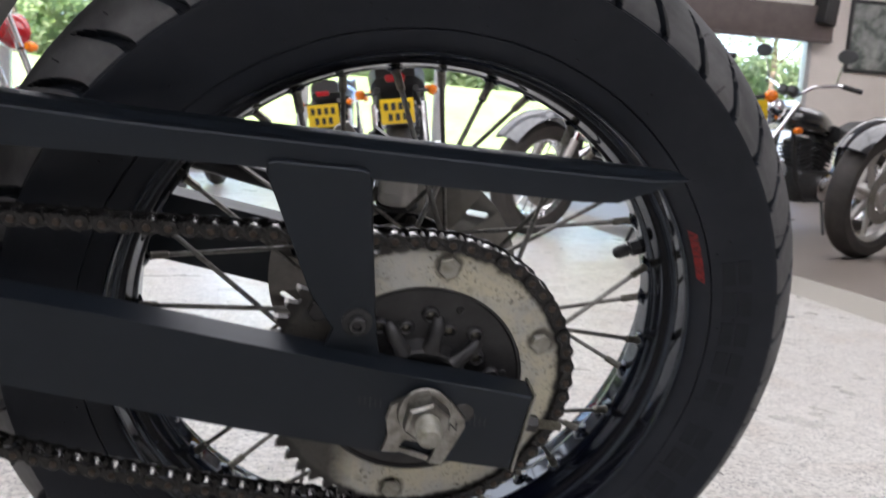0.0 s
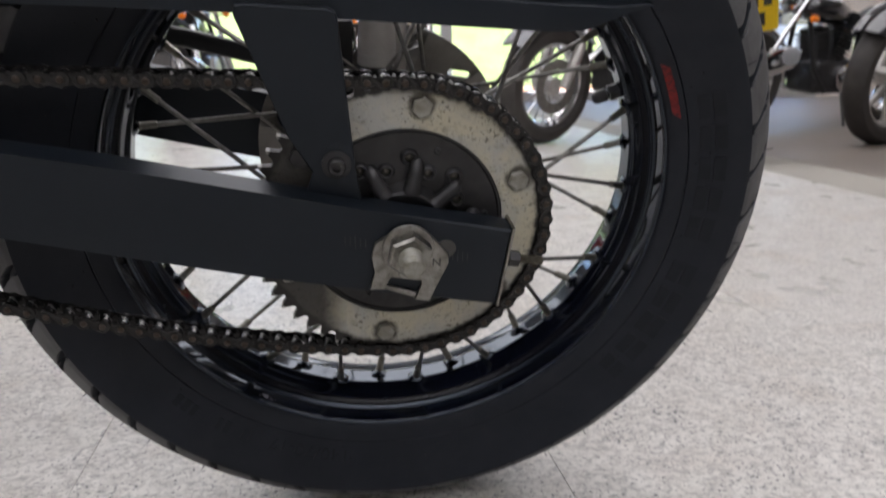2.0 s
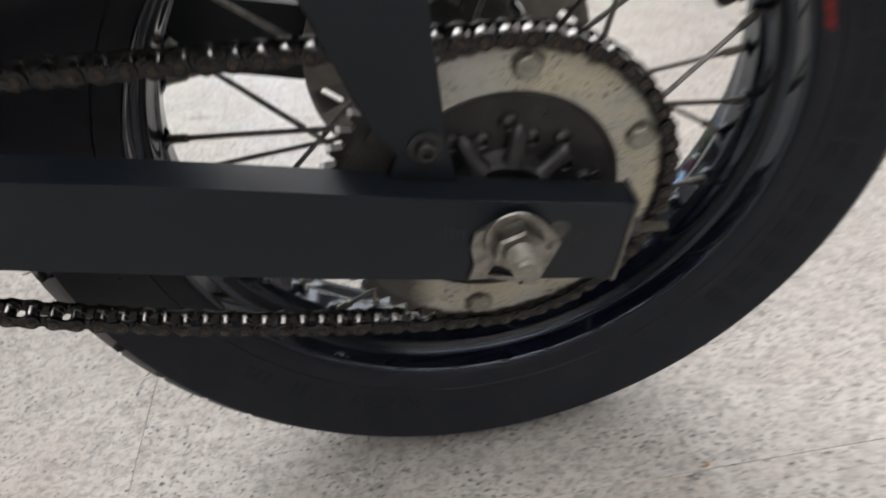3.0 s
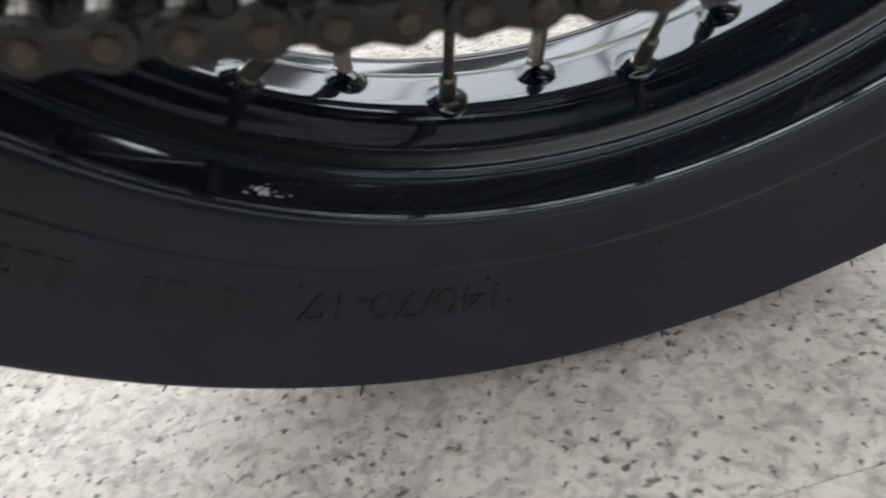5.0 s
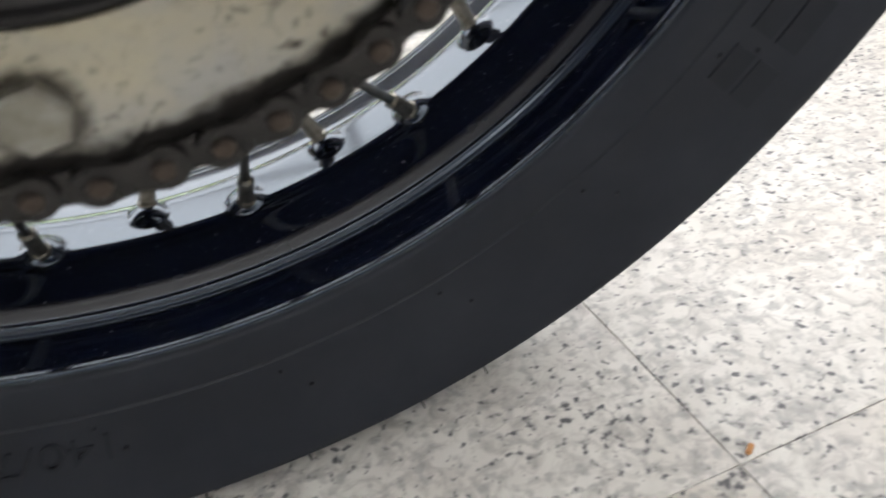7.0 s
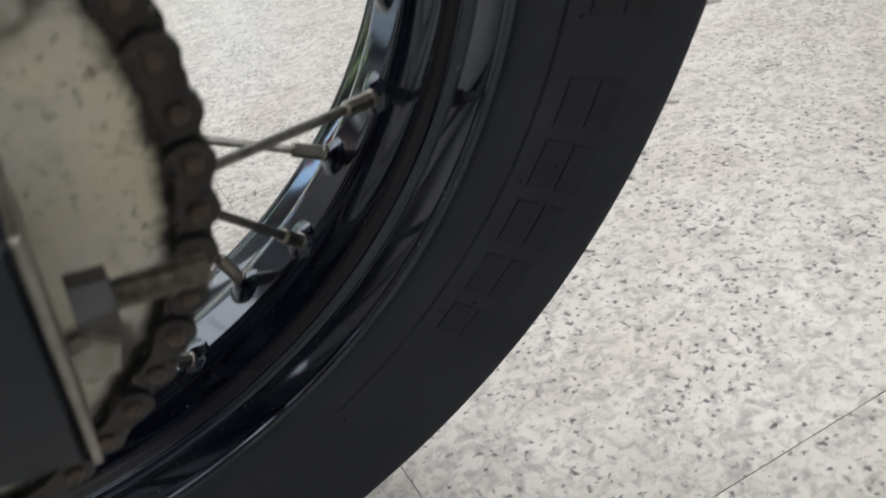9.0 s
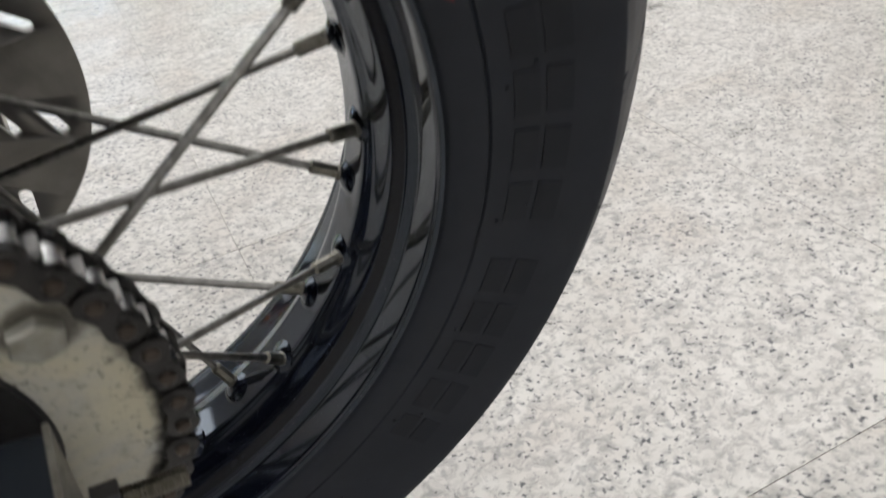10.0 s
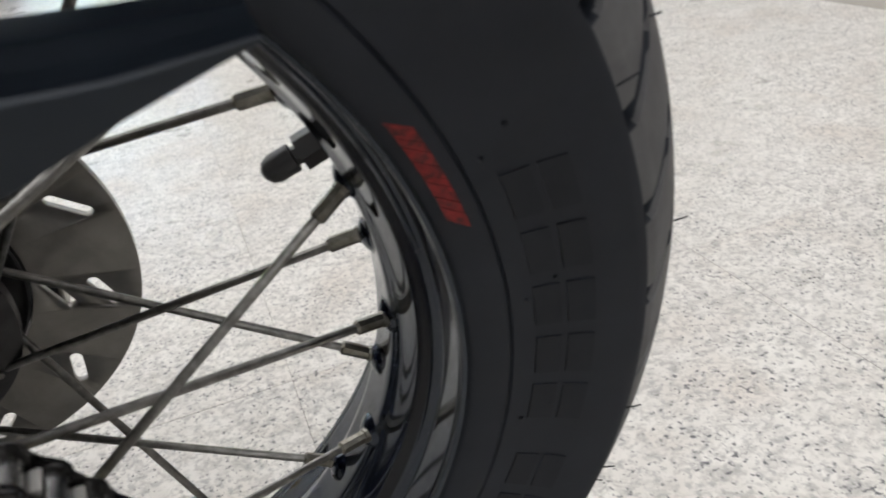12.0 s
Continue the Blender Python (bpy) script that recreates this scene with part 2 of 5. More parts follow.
FRAME = surface("aluminium frame", (0.5, 0.5, 0.5), (0.56, 0.56, 0.55), (0.35, 0.45), metal=0.6, scale=20, fine=300, relief=0.03)
PANE = glass_of("window glass")
TUBE = plain("lamp diffuser", (0.97, 0.985, 0.98), 0.5, 0.0, emit=0.37)
CHROME = plain("chrome", (0.75, 0.75, 0.76), 0.09, 1.0)
INKY = surface("black lacquer", (0.008, 0.008, 0.009), (0.014, 0.014, 0.015), (0.08, 0.16), scale=30, fine=500, relief=0.0, coat=1.0)
REDP = surface("red lacquer", (0.42, 0.012, 0.016), (0.36, 0.01, 0.012), (0.12, 0.2), scale=20, fine=500, relief=0.0, coat=1.0)
GREYP = surface("grey lacquer", (0.10, 0.105, 0.115), (0.13, 0.135, 0.145), (0.15, 0.25), scale=20, fine=500, relief=0.0, coat=0.6)
YELLOW = plain("yellow plate", (0.78, 0.52, 0.01), 0.35)
AMBER = plain("amber lens", (0.85, 0.20, 0.01), 0.2)
SCRAP = plain("orange brown plastic", (0.42, 0.20, 0.07), 0.5)
TAIL = plain("red lens", (0.34, 0.008, 0.012), 0.2)
SEAT = surface("black seat vinyl", (0.018, 0.018, 0.019), (0.026, 0.026, 0.027), (0.45, 0.6), scale=40, fine=600, relief=0.2)
LEAF = surface("leaves", (0.18, 0.225, 0.12), (0.25, 0.30, 0.18), (0.5, 0.6), scale=0.8, fine=30, relief=0.1)
lt = LEAF.node_tree
shine = add(lt, "ShaderNodeBsdfTranslucent", Color=(0.30, 0.42, 0.14, 1))
blend = add(lt, "ShaderNodeMixShader", Fac=0.5)
lt.links.new(lt.nodes["Principled BSDF"].outputs[0], blend.inputs[1]), lt.links.new(shine.outputs[0], blend.inputs[2])
lt.links.new(blend.outputs[0], lt.nodes["Material Output"].inputs["Surface"])
BARK = surface("bark", (0.10, 0.075, 0.05), (0.16, 0.12, 0.085), (0.8, 0.9), scale=9, fine=60, relief=0.5, depth=0.01)
GRASS = surface("grass", (0.12, 0.175, 0.050), (0.17, 0.225, 0.075), (0.8, 0.9), scale=1.2, fine=60, relief=0.4, depth=0.02)
KERB = surface("terracotta kerb", (0.42, 0.24, 0.15), (0.50, 0.31, 0.20), (0.7, 0.85), scale=3.0, fine=60, relief=0.2)
PAVING = surface("pale paving", (0.50, 0.48, 0.45), (0.58, 0.56, 0.53), (0.7, 0.85), scale=1.0, fine=40, relief=0.2)
WHITEP = surface("white car paint", (0.76, 0.76, 0.76), (0.8, 0.8, 0.8), (0.15, 0.2), scale=5, fine=300, relief=0.0, coat=1.0)
PRINT = surface("printed photograph", (0.07, 0.09, 0.08), (0.35, 0.36, 0.34), (0.25, 0.3), scale=5, fine=40, relief=0.0)


# ---- mesh helpers ----
def mesh_of(name, bm, material, sharp=32.0):
    me = bpy.data.meshes.new(name)
    bmesh.ops.recalc_face_normals(bm, faces=bm.faces)
    bm.to_mesh(me)
    bm.free()
    me.shade_smooth()
    me.set_sharp_from_angle(angle=radians(sharp))
    for m in (material if isinstance(material, (list, tuple)) else (material,)):
        me.materials.append(m)
    return me


def part(name, bm, material, parent=None, label="", sharp=32.0, m=None):
    me = bm if isinstance(bm, bpy.types.Mesh) else mesh_of(name, bm, material, sharp)
    ob = new(name, me)
    if parent:
        ob.parent = parent
    if m:
        ob.matrix_local = m
    return tagged(ob, label)


def thing(name, label, category, m=None, group="", kind=""):
    ob = new(name)
    ob.empty_display_size = 0.1
    if m:
        ob.matrix_world = m
    return tagged(ob, label, category, group, kind)


def lathe(bm, profile, n=96, start=0.0, sweep=360.0):
    """Turns (radius, y) points about the y axis."""
    full = abs(sweep - 360.0) < 1e-6
    rings = []
    for i in range(n if full else n + 1):
        a = radians(start + sweep * i / n)
        rings.append([bm.verts.new((r * math.cos(a), y, r * math.sin(a))) for r, y in profile])
    for i in range(n):
        p, q = rings[i], rings[(i + 1) % len(rings)]
        for j in range(len(profile) - 1):
            bm.faces.new((p[j], p[j + 1], q[j + 1], q[j]))
    return bm


def tube(bm, points, radius, n=10, caps=True):
    """A round bar along points; radius may be one number or one a point."""
    pts = [Vector(p) for p in points]
    rad = radius if isinstance(radius, (list, tuple)) else [radius] * len(pts)
    rings, side = [], None
    for i, p in enumerate(pts):
        d = (pts[min(i + 1, len(pts) - 1)] - pts[max(i - 1, 0)]).normalized()
        if side is None:
            side = d.orthogonal().normalized()
        side = (side - d * side.dot(d)).normalized()
        up = d.cross(side)
        rings.append([bm.verts.new(p + (side * math.cos(2 * PI * k / n) + up * math.sin(2 * PI * k / n)) * rad[i]) for k in range(n)])
    for p, q in zip(rings, rings[1:]):
        for k in range(n):
            bm.faces.new((p[k], p[(k + 1) % n], q[(k + 1) % n], q[k]))
    if caps:
        bm.faces.new(rings[0]), bm.faces.new(rings[-1][::-1])
    return bm


def block(bm, centre, size, bevel=0.0, m=None, segments=2):
    c, s = Vector(centre), Vector(size)
    r = bmesh.ops.create_cube(bm, size=1.0, matrix=(m or Matrix()) @ Matrix.Translation(c) @ Matrix.Diagonal((*s, 1)))
    if bevel:
        bmesh.ops.bevel(bm, geom=list({e for v in r["verts"] for e in v.link_edges}), offset=bevel, segments=segments, affect="EDGES", profile=0.6)
    return bm


def prism(bm, outline, y0, y1, bevel=0.0, segments=2):
    """An outline of (x, z) points, given depth along y."""
    a, b = [bm.verts.new((x, y0, z)) for x, z in outline], [bm.verts.new((x, y1, z)) for x, z in outline]
    faces = [bm.faces.new(a), bm.faces.new(b[::-1])]
    n = len(outline)
    for i in range(n):
        faces.append(bm.faces.new((a[i], b[i], b[(i + 1) % n], a[(i + 1) % n])))
    if bevel:
        edges = list({e for f in faces[:2] for e in f.edges})
        bmesh.ops.bevel(bm, geom=edges, offset=bevel, segments=segments, affect="EDGES", profile=0.6)
    return bm


def ring_plate(bm, outer, inner, y0, y1):
    """A plate between two closed outlines with as many points."""
    n = len(outer)
    v = [[bm.verts.new((x, y, z)) for x, z in loop] for loop in (outer, inner) for y in (y0, y1)]
    for i in range(n):
        j = (i + 1) % n
        for a, b in ((0, 1), (3, 2), (2, 0), (1, 3)):
            bm.faces.new((v[a][i], v[b][i], v[b][j], v[a][j]))
    return bm


def circle(r, n, start=0.0, centre=(0.0, 0.0)):
    return [(centre[0] + r * math.cos(start + 2 * PI * i / n), centre[1] + r * math.sin(start + 2 * PI * i / n)) for i in range(n)]


def hexagon(bm, centre, r, y0, y1, turn=0.0, bevel=0.0006):
    return prism(bm, circle(r, 6, turn, centre), y0, y1, bevel, 1)


def spin(degrees):
    """A turn about the wheel's axle, anticlockwise as the chain side shows it."""
    return Matrix.Rotation(radians(-degrees), 4, "Y")


# ---- the room ----
def build_room():
    x0, x1, y0, y1, h = ROOM
    bm = bmesh.new()
    block(bm, ((x0 + x1) / 2, (y0 + y1) / 2, -0.1010), (x1 - x0 + 0.4, y1 - y0 + 0.4, 0.2))
    floor = tagged(part("floor", bm, JOINT), "pale terrazzo tile floor of a motorcycle showroom", "floor", kind="structure")
    bm = bmesh.new()
    block(bm, ((1.92 + x1) / 2, (y0 + y1) / 2, -0.002), (x1 - 1.92, y1 - y0, 0.004))
    tagged(part("floor_2", bm, MAT), "grey vinyl floor strip along the terrazzo", "floor", kind="structure")
    bm = bmesh.new()
    block(bm, ((x0 + x1) / 2, (y0 + y1) / 2, h + 0.1), (x1 - x0 + 0.4, y1 - y0 + 0.4, 0.2))
    tagged(part("ceiling", bm, CEILING), "plain pale grey painted ceiling", "ceiling", kind="structure")
    for name, c, s in (("wall_south", ((x0 + x1) / 2, y0 - 0.1, h / 2), (x1 - x0 + 0.4, 0.2, h)),
                       ("wall_west", (x0 - 0.1, (y0 + y1) / 2, h / 2), (0.2, y1 - y0, h)),
                       ("wall_east", (x1 + 0.1, (y0 + y1) / 2, h / 2), (0.2, y1 - y0, h)),
                       ("wall_north", ((5.75 + x1) / 2 + 0.1, y1 + 0.1, h / 2), (x1 - 5.75 + 0.2, 0.2, h)),
                       ("wall_north_2", ((x0 + 5.75) / 2 - 0.1, y1 + 0.1, (h + 2.45) / 2), (5.75 - x0 + 0.2, 0.2, h - 2.45))):
        bm = bmesh.new()
        block(bm, c, s)
        # never in view; its pale blue is chosen for bounce and cool reflections
        if name == "wall_south":
            tagged(part(name, bm, SHADE), "unseen back wall, pale blue to fill and cool reflections", "wall", kind="structure")
        else:
            tagged(part(name, bm, WALL), "cream painted showroom wall", "wall", kind="structure")
    # glazed shop front
    n, wide = 8, (5.75 - x0) / 8
    for i in range(n):
        cx = x0 + wide * (i + 0.5)
        win = tagged(new("window_%d" % (i + 1)), "tall shop window with aluminium frame", "window", kind="structure")
        win.location = (cx, y1 + 0.05, 0)
        bm = bmesh.new()
        for c, s in (((-wide / 2 + 0.03, 0, 1.225), (0.06, 0.09, 2.45)), ((wide / 2 - 0.03, 0, 1.225), (0.06, 0.09, 2.45)),
                     ((0, 0, 0.05), (wide - 0.12, 0.09, 0.1)), ((0, 0, 2.42), (wide - 0.12, 0.09, 0.06))):
            block(bm, c, s, 0.004, segments=1)
        part("window_frame", bm, FRAME, win)
        bm = bmesh.new()
        block(bm, (0, 0, 1.245), (wide - 0.12, 0.008, 2.29))
        pane = part("pane", bm, PANE, win)
        pane.visible_shadow = False
    bm = bmesh.new()
    block(bm, (3.7, y1 - 0.10, 2.075), (4.4, 0.08, 0.37), 0.012)
    blind = thing("roller_blind", "brown roller blind pulled partly down over the shop window", "blind", pose(0, 0, 0))
    part("fabric", bm, BROWN, blind)
    bm = bmesh.new()
    block(bm, (3.7, y1 - 0.10, 1.872), (4.4, 0.10, 0.035), 0.008)
    part("bottom_bar", bm, BROWN, blind)
    bm = bmesh.new()
    block(bm, ((x0 + 5.9) / 2, y1 - 0.03, (h + 2.24) / 2), (5.9 - x0, 0.05, h - 2.24))
    tagged(part("trim", bm, WALL), "cream fascia above the shop windows", "fascia", kind="structure")
    # framed photograph on the wall
    art = thing("framed_picture", "dark framed photograph on the cream wall", "picture", pose(6.62, y1 - 0.02, 1.98))
    bm = bmesh.new()
    for c, s in (((-0.42, 0, 0), (0.04, 0.03, 0.84)), ((0.42, 0, 0), (0.04, 0.03, 0.84)), ((0, 0, 0.40), (0.80, 0.03, 0.04)), ((0, 0, -0.40), (0.80, 0.03, 0.04))):
        block(bm, c, s, 0.004, segments=1)
    part("frame", bm, BLACKP, art)
    bm = bmesh.new()
    block(bm, (0, 0.006, 0), (0.80, 0.008, 0.76))
    part("print", bm, PRINT, art)
    # wall lamp beside the blind
    spot = thing("wall_speaker", "small black box speaker under the ceiling", "speaker", pose(5.78, y1 - 0.13, 2.2, 0, 8, 20))
    bm = bmesh.new()
    block(bm, (0, 0, 0), (0.22, 0.18, 0.31), 0.02)
    part("cabinet", bm, BLACKP, spot)
    return floor


def ceiling_lamp(x, y):
    lamp = thing("ceiling_light", "unseen long white ceiling light, added to light the room", "lamp", pose(x, y, ROOM[4]), group="ceiling lights")
    bm = bmesh.new()
    block(bm, (0, 0, -0.03), (1.68, 0.68, 0.06), 0.006)
    part("housing", bm, CEILING, lamp)
    bm = bmesh.new()
    block(bm, (0, 0, -0.066), (1.65, 0.65, 0.012), 0.003)
    part("diffuser", bm, TUBE, lamp)
    return lamp


floor_ob = build_room()
# unseen lamps, added in rows where floor and wheel need light
first = ceiling_lamp(0.0, 1.75)
for row, columns in ((1.75, (-3.4, -1.7, 1.7, 3.4)), (2.45, (-3.4, -1.7, 0.0, 1.7, 3.4)), (3.15, (-3.4, -1.7, 0.0, 1.7, 3.4)), (5.0, (-3.4, -1.7, 0.0, 1.7, 5.2)), (6.7, (-1.7, 0.0, 1.7, 3.4, 5.1, 6.7)), (-1.2, (-1.7, 0.0, 1.7)), (-2.4, (-1.7, 0.0, 1.7)), (-3.6, (-1.7, 0.0, 1.7)), (-6.2, (-3.4, -1.7, 0.0, 1.7, 3.4))):
    for column in columns:
        copy_thing(first, pose(column, row, ROOM[4]))


# ---- the motorcycle whose rear wheel is shown ----
moto = thing("motorcycle", "black motorcycle with spoked rear wheel, leaning on its stand", "motorcycle", pose(0, 0, AXLE, LEAN, 0, 0))

TYRE_SIDE = [(0.2212, 0.0420), (0.2216, 0.0455), (0.2221, 0.0478), (0.2232, 0.0489), (0.2300, 0.0513), (0.2362, 0.0528), (0.2370, 0.0518), (0.2378, 0.0530), (0.2400, 0.0535),
             (0.2457, 0.0550), (0.2530, 0.0572), (0.2607, 0.0598), (0.2680, 0.0628), (0.2740, 0.0650), (0.2790, 0.0667), (0.2816, 0.0676), (0.2826, 0.0675), (0.2829, 0.0664), (0.2827, 0.0640)]
CROWN_R = 0.3205
TYRE_CROWN = [(CROWN_R - (CROWN_R - 0.2824) * (y / 0.067) ** 2.77, y) for y in (0.0625, 0.0590, 0.0550, 0.0500, 0.0440, 0.0370, 0.0290, 0.0200, 0.0100, 0.0)]


def side_at(r):
    """The tyre wall's y (towards the chain) at a radius, and its slope."""
    for (r0, y0), (r1, y1) in zip(TYRE_SIDE, TYRE_SIDE[1:]):
        if r <= r1:
            return -(y0 + (y1 - y0) * (r - r0) / (r1 - r0))
    return -TYRE_SIDE[-1][1]


def build_tyre():
    crown = []
    pts = [TYRE_SIDE[-1]] + TYRE_CROWN
    for (r0, y0), (r1, y1) in zip(pts, pts[1:]):
        for k in range(1, 5):
            crown.append((r0 + (r1 - r0) * k / 4, y0 + (y1 - y0) * k / 4))
    half = [(r, y, False) for r, y in TYRE_SIDE] + [(r, y, True) for r, y in crown]
    prof = [(r, -y, g) for r, y, g in half] + [(r, y, g) for r, y, g in half[-2::-1]]
    n = 1980
    r, y, g = (np.array(v) for v in zip(*prof))
    deg = (np.arange(n) * 360.0 / n)[:, None]
    across = np.abs(y)[None, :]
    side = np.where(y < 0, 0.0, 4.0)[None, :]
    lead = deg - 3.5 - side
    # the rings turn with the slant of the grooves
    a = np.radians(deg + (0.0640 - across) * 200.0 * g[None, :])
    pitch = 360.0 / 45
    off = (np.mod(lead / pitch + 0.5, 1.0) - 0.5) * pitch
    dist = np.abs(np.radians(off)) * r[None, :]
    half_wide = 0.0016 + 0.0026 * np.clip((across - 0.038) / 0.014, 0, 1)
    depth = 0.0068 * np.clip((half_wide - dist) / 0.0009, 0, 1)
    ends = np.clip((across - 0.037) / 0.004, 0, 1) * g[None, :]
    # the grooves are cut square to the surface
    dr, dy = np.gradient(r), np.gradient(y)
    size = np.hypot(dr, dy)
    rr = r[None, :] - depth * ends * (dy / size)[None, :]
    yy = y[None, :] + depth * ends * (dr / size)[None, :]
    verts = np.stack([rr * np.cos(a), yy, rr * np.sin(a)], 2).reshape(-1, 3)
    m = len(prof)
    i, j = np.meshgrid(np.arange(n), np.arange(m - 1), indexing="ij")
    k = (i + 1) % n
    faces = np.stack([i * m + j, i * m + j + 1, k * m + j + 1, k * m + j], 2).reshape(-1, 4)
    me = bpy.data.meshes.new("tyre")
    me.from_pydata(verts.tolist(), [], faces.tolist())
    me.shade_smooth()
    me.set_sharp_from_angle(angle=radians(38))
    me.materials.append(RUBBER), me.materials.append(TREAD)
    cut = depth * ends
    deep = (cut[i, j] + cut[i, j + 1] + cut[k, j] + cut[k, j + 1]) / 4 > 0.0012
    me.polygons.foreach_set("material_index", ((g[:-1] & g[1:])[None, :] & ~deep).astype(np.int32).reshape(-1))
    tyre = part("tyre", me, RUBBER, moto, "black rubber tyre with slanted tread grooves")
    # raised blocks of the maker's mark along the wall
    def wall_quad(bm, r0, r1, a0, a1, lift=0.0005, slant=0.0):
        na, nr = max(2, int(abs(a1 - a0) / 0.8)), 4
        grid = []
        for u in range(na + 1):
            row = []
            for v in range(nr + 1):
                rad = r0 + (r1 - r0) * v / nr
                ang = radians(a0 + (a1 - a0) * u / na + slant * (v / nr - 0.5))
                row.append(bm.verts.new((rad * math.cos(ang), side_at(rad) - lift, rad * math.sin(ang))))
            grid.append(row)
        top = [bm.faces.new((grid[u][v], grid[u + 1][v], grid[u + 1][v + 1], grid[u][v + 1])) for u in range(na) for v in range(nr)]
        ext = bmesh.ops.extrude_face_region(bm, geom=top)
        for v in ext["geom"]:
            if isinstance(v, bmesh.types.BMVert):
                v.co.y += lift + 0.0006
    # two plain bars, one over the other, for each letter of the maker's mark; a wider gap parts its two words
    a = 19.6
    for k in range(11):
        if k == 5:
            a -= 3.6
            continue
        bm = bmesh.new()
        wide = 3.4 if k == 10 else 4.5
        for r0, r1 in ((0.2455, 0.2544), (0.2566, 0.2655)):
            wall_quad(bm, r0, r1, a, a - wide)
        part("raised_mark", bm, LETTER, tyre)
        a -= 6.05
    # red maker's mark, drawn as slanted bars
    a = 27.4
    for wide in (1.5, 0.9, 1.4, 1.2, 0.8, 1.5, 1.1, 1.5):
        bm = bmesh.new()
        wall_quad(bm, 0.2263, 0.2321, a, a - wide, 0.0004, -1.4)
        part("red_mark", bm, RED, tyre, "faded red printed mark")
        a -= wide + 0.12
    # size marking
    cu = bpy.data.curves.new("size_marking", "FONT")
    cu.body, cu.size, cu.extrude = "140/70-17", 0.0155, 0.0002
    tmp = bpy.data.objects.new("size_marking", cu)
    scene.collection.objects.link(tmp)
    me = bpy.data.meshes.new_from_object(tmp.evaluated_get(bpy.context.evaluated_depsgraph_get()))
    bpy.data.objects.remove(tmp)
    span = max(v.co.x for v in me.vertices)
    for v in me.vertices:
        rad = 0.2455 + v.co.y * 1.0
        ang = radians(-99.8) - (v.co.x / span) * radians(17.0)
        v.co = (rad * math.cos(ang), side_at(rad) - 0.0005 - v.co.z, rad * math.sin(ang))
    me.materials.append(LETTER)
    part("size_marking", me, LETTER, tyre, "raised size marking")
    # unreadable marks that follow the size, as plain bars
    for a0, a1 in ((-120.4, -121.0), (-121.6, -122.6), (-125.3, -126.6), (-127.2, -128.2), (-132.8, -134.0), (-134.6, -135.9), (-136.5, -137.9)):
        bm = bmesh.new()
        wall_quad(bm, 0.2462, 0.2560, a0, a1, 0.0004)
        part("raised_mark", bm, LETTER, tyre)
    # rubber hairs and vent dots left by the mould
    bm = bmesh.new()
    rng = random.Random(4)
    for k in range(46):
        ang = radians(k * 360 / 46 + rng.uniform(-1.5, 1.5))
        for rad, y, rl in ((0.2850, -0.0655, 0.0050), (0.3070, -0.0480, 0.0040), (0.3160, 0.0300, 0.0045)):
            if rng.random() < 0.45:
                continue
            c, s = math.cos(ang), math.sin(ang)
            tip = rad + rl * rng.uniform(0.6, 1.2)
            tube(bm, [((rad - 0.001) * c, y, (rad - 0.001) * s), (tip * c, y - 0.0012, tip * s + rng.uniform(-0.001, 0.001))], [0.00045, 0.0003], 5)
    for k in range(23):
        for rad in (0.2432, 0.2535):
            ang = radians(-117.0 + 15.4 * k + (2.0 if rad > 0.25 else 0.0))
            c, s = math.cos(ang), math.sin(ang)
            y = side_at(rad)
            tube(bm, [(rad * c, y + 0.001, rad * s), (rad * c, y - 0.0009, rad * s)], [0.0011, 0.0007], 6)
    tagged(part("mould_hair", bm, LETTER, tyre, "short rubber hairs and dots"), kind="stuff")
    return tyre


tyre = build_tyre()

# spoke layout: angle of the nipple, side of the rim, sense in which the spoke leans
SPOKES = ((16.6, -1, -1), (-3.4, -1, 1), (-13.2, 1, 1), (6.8, 1, -1))
NIP_R, HUB_R, HUB_Y = 0.2052, 0.055, 0.058
NIP_Y = {-1: -0.0047, 1: 0.0080}      # the two rows of nipples across the well
BOSS_Y = {-1: -0.0027, 1: 0.0060}     # the bosses round them


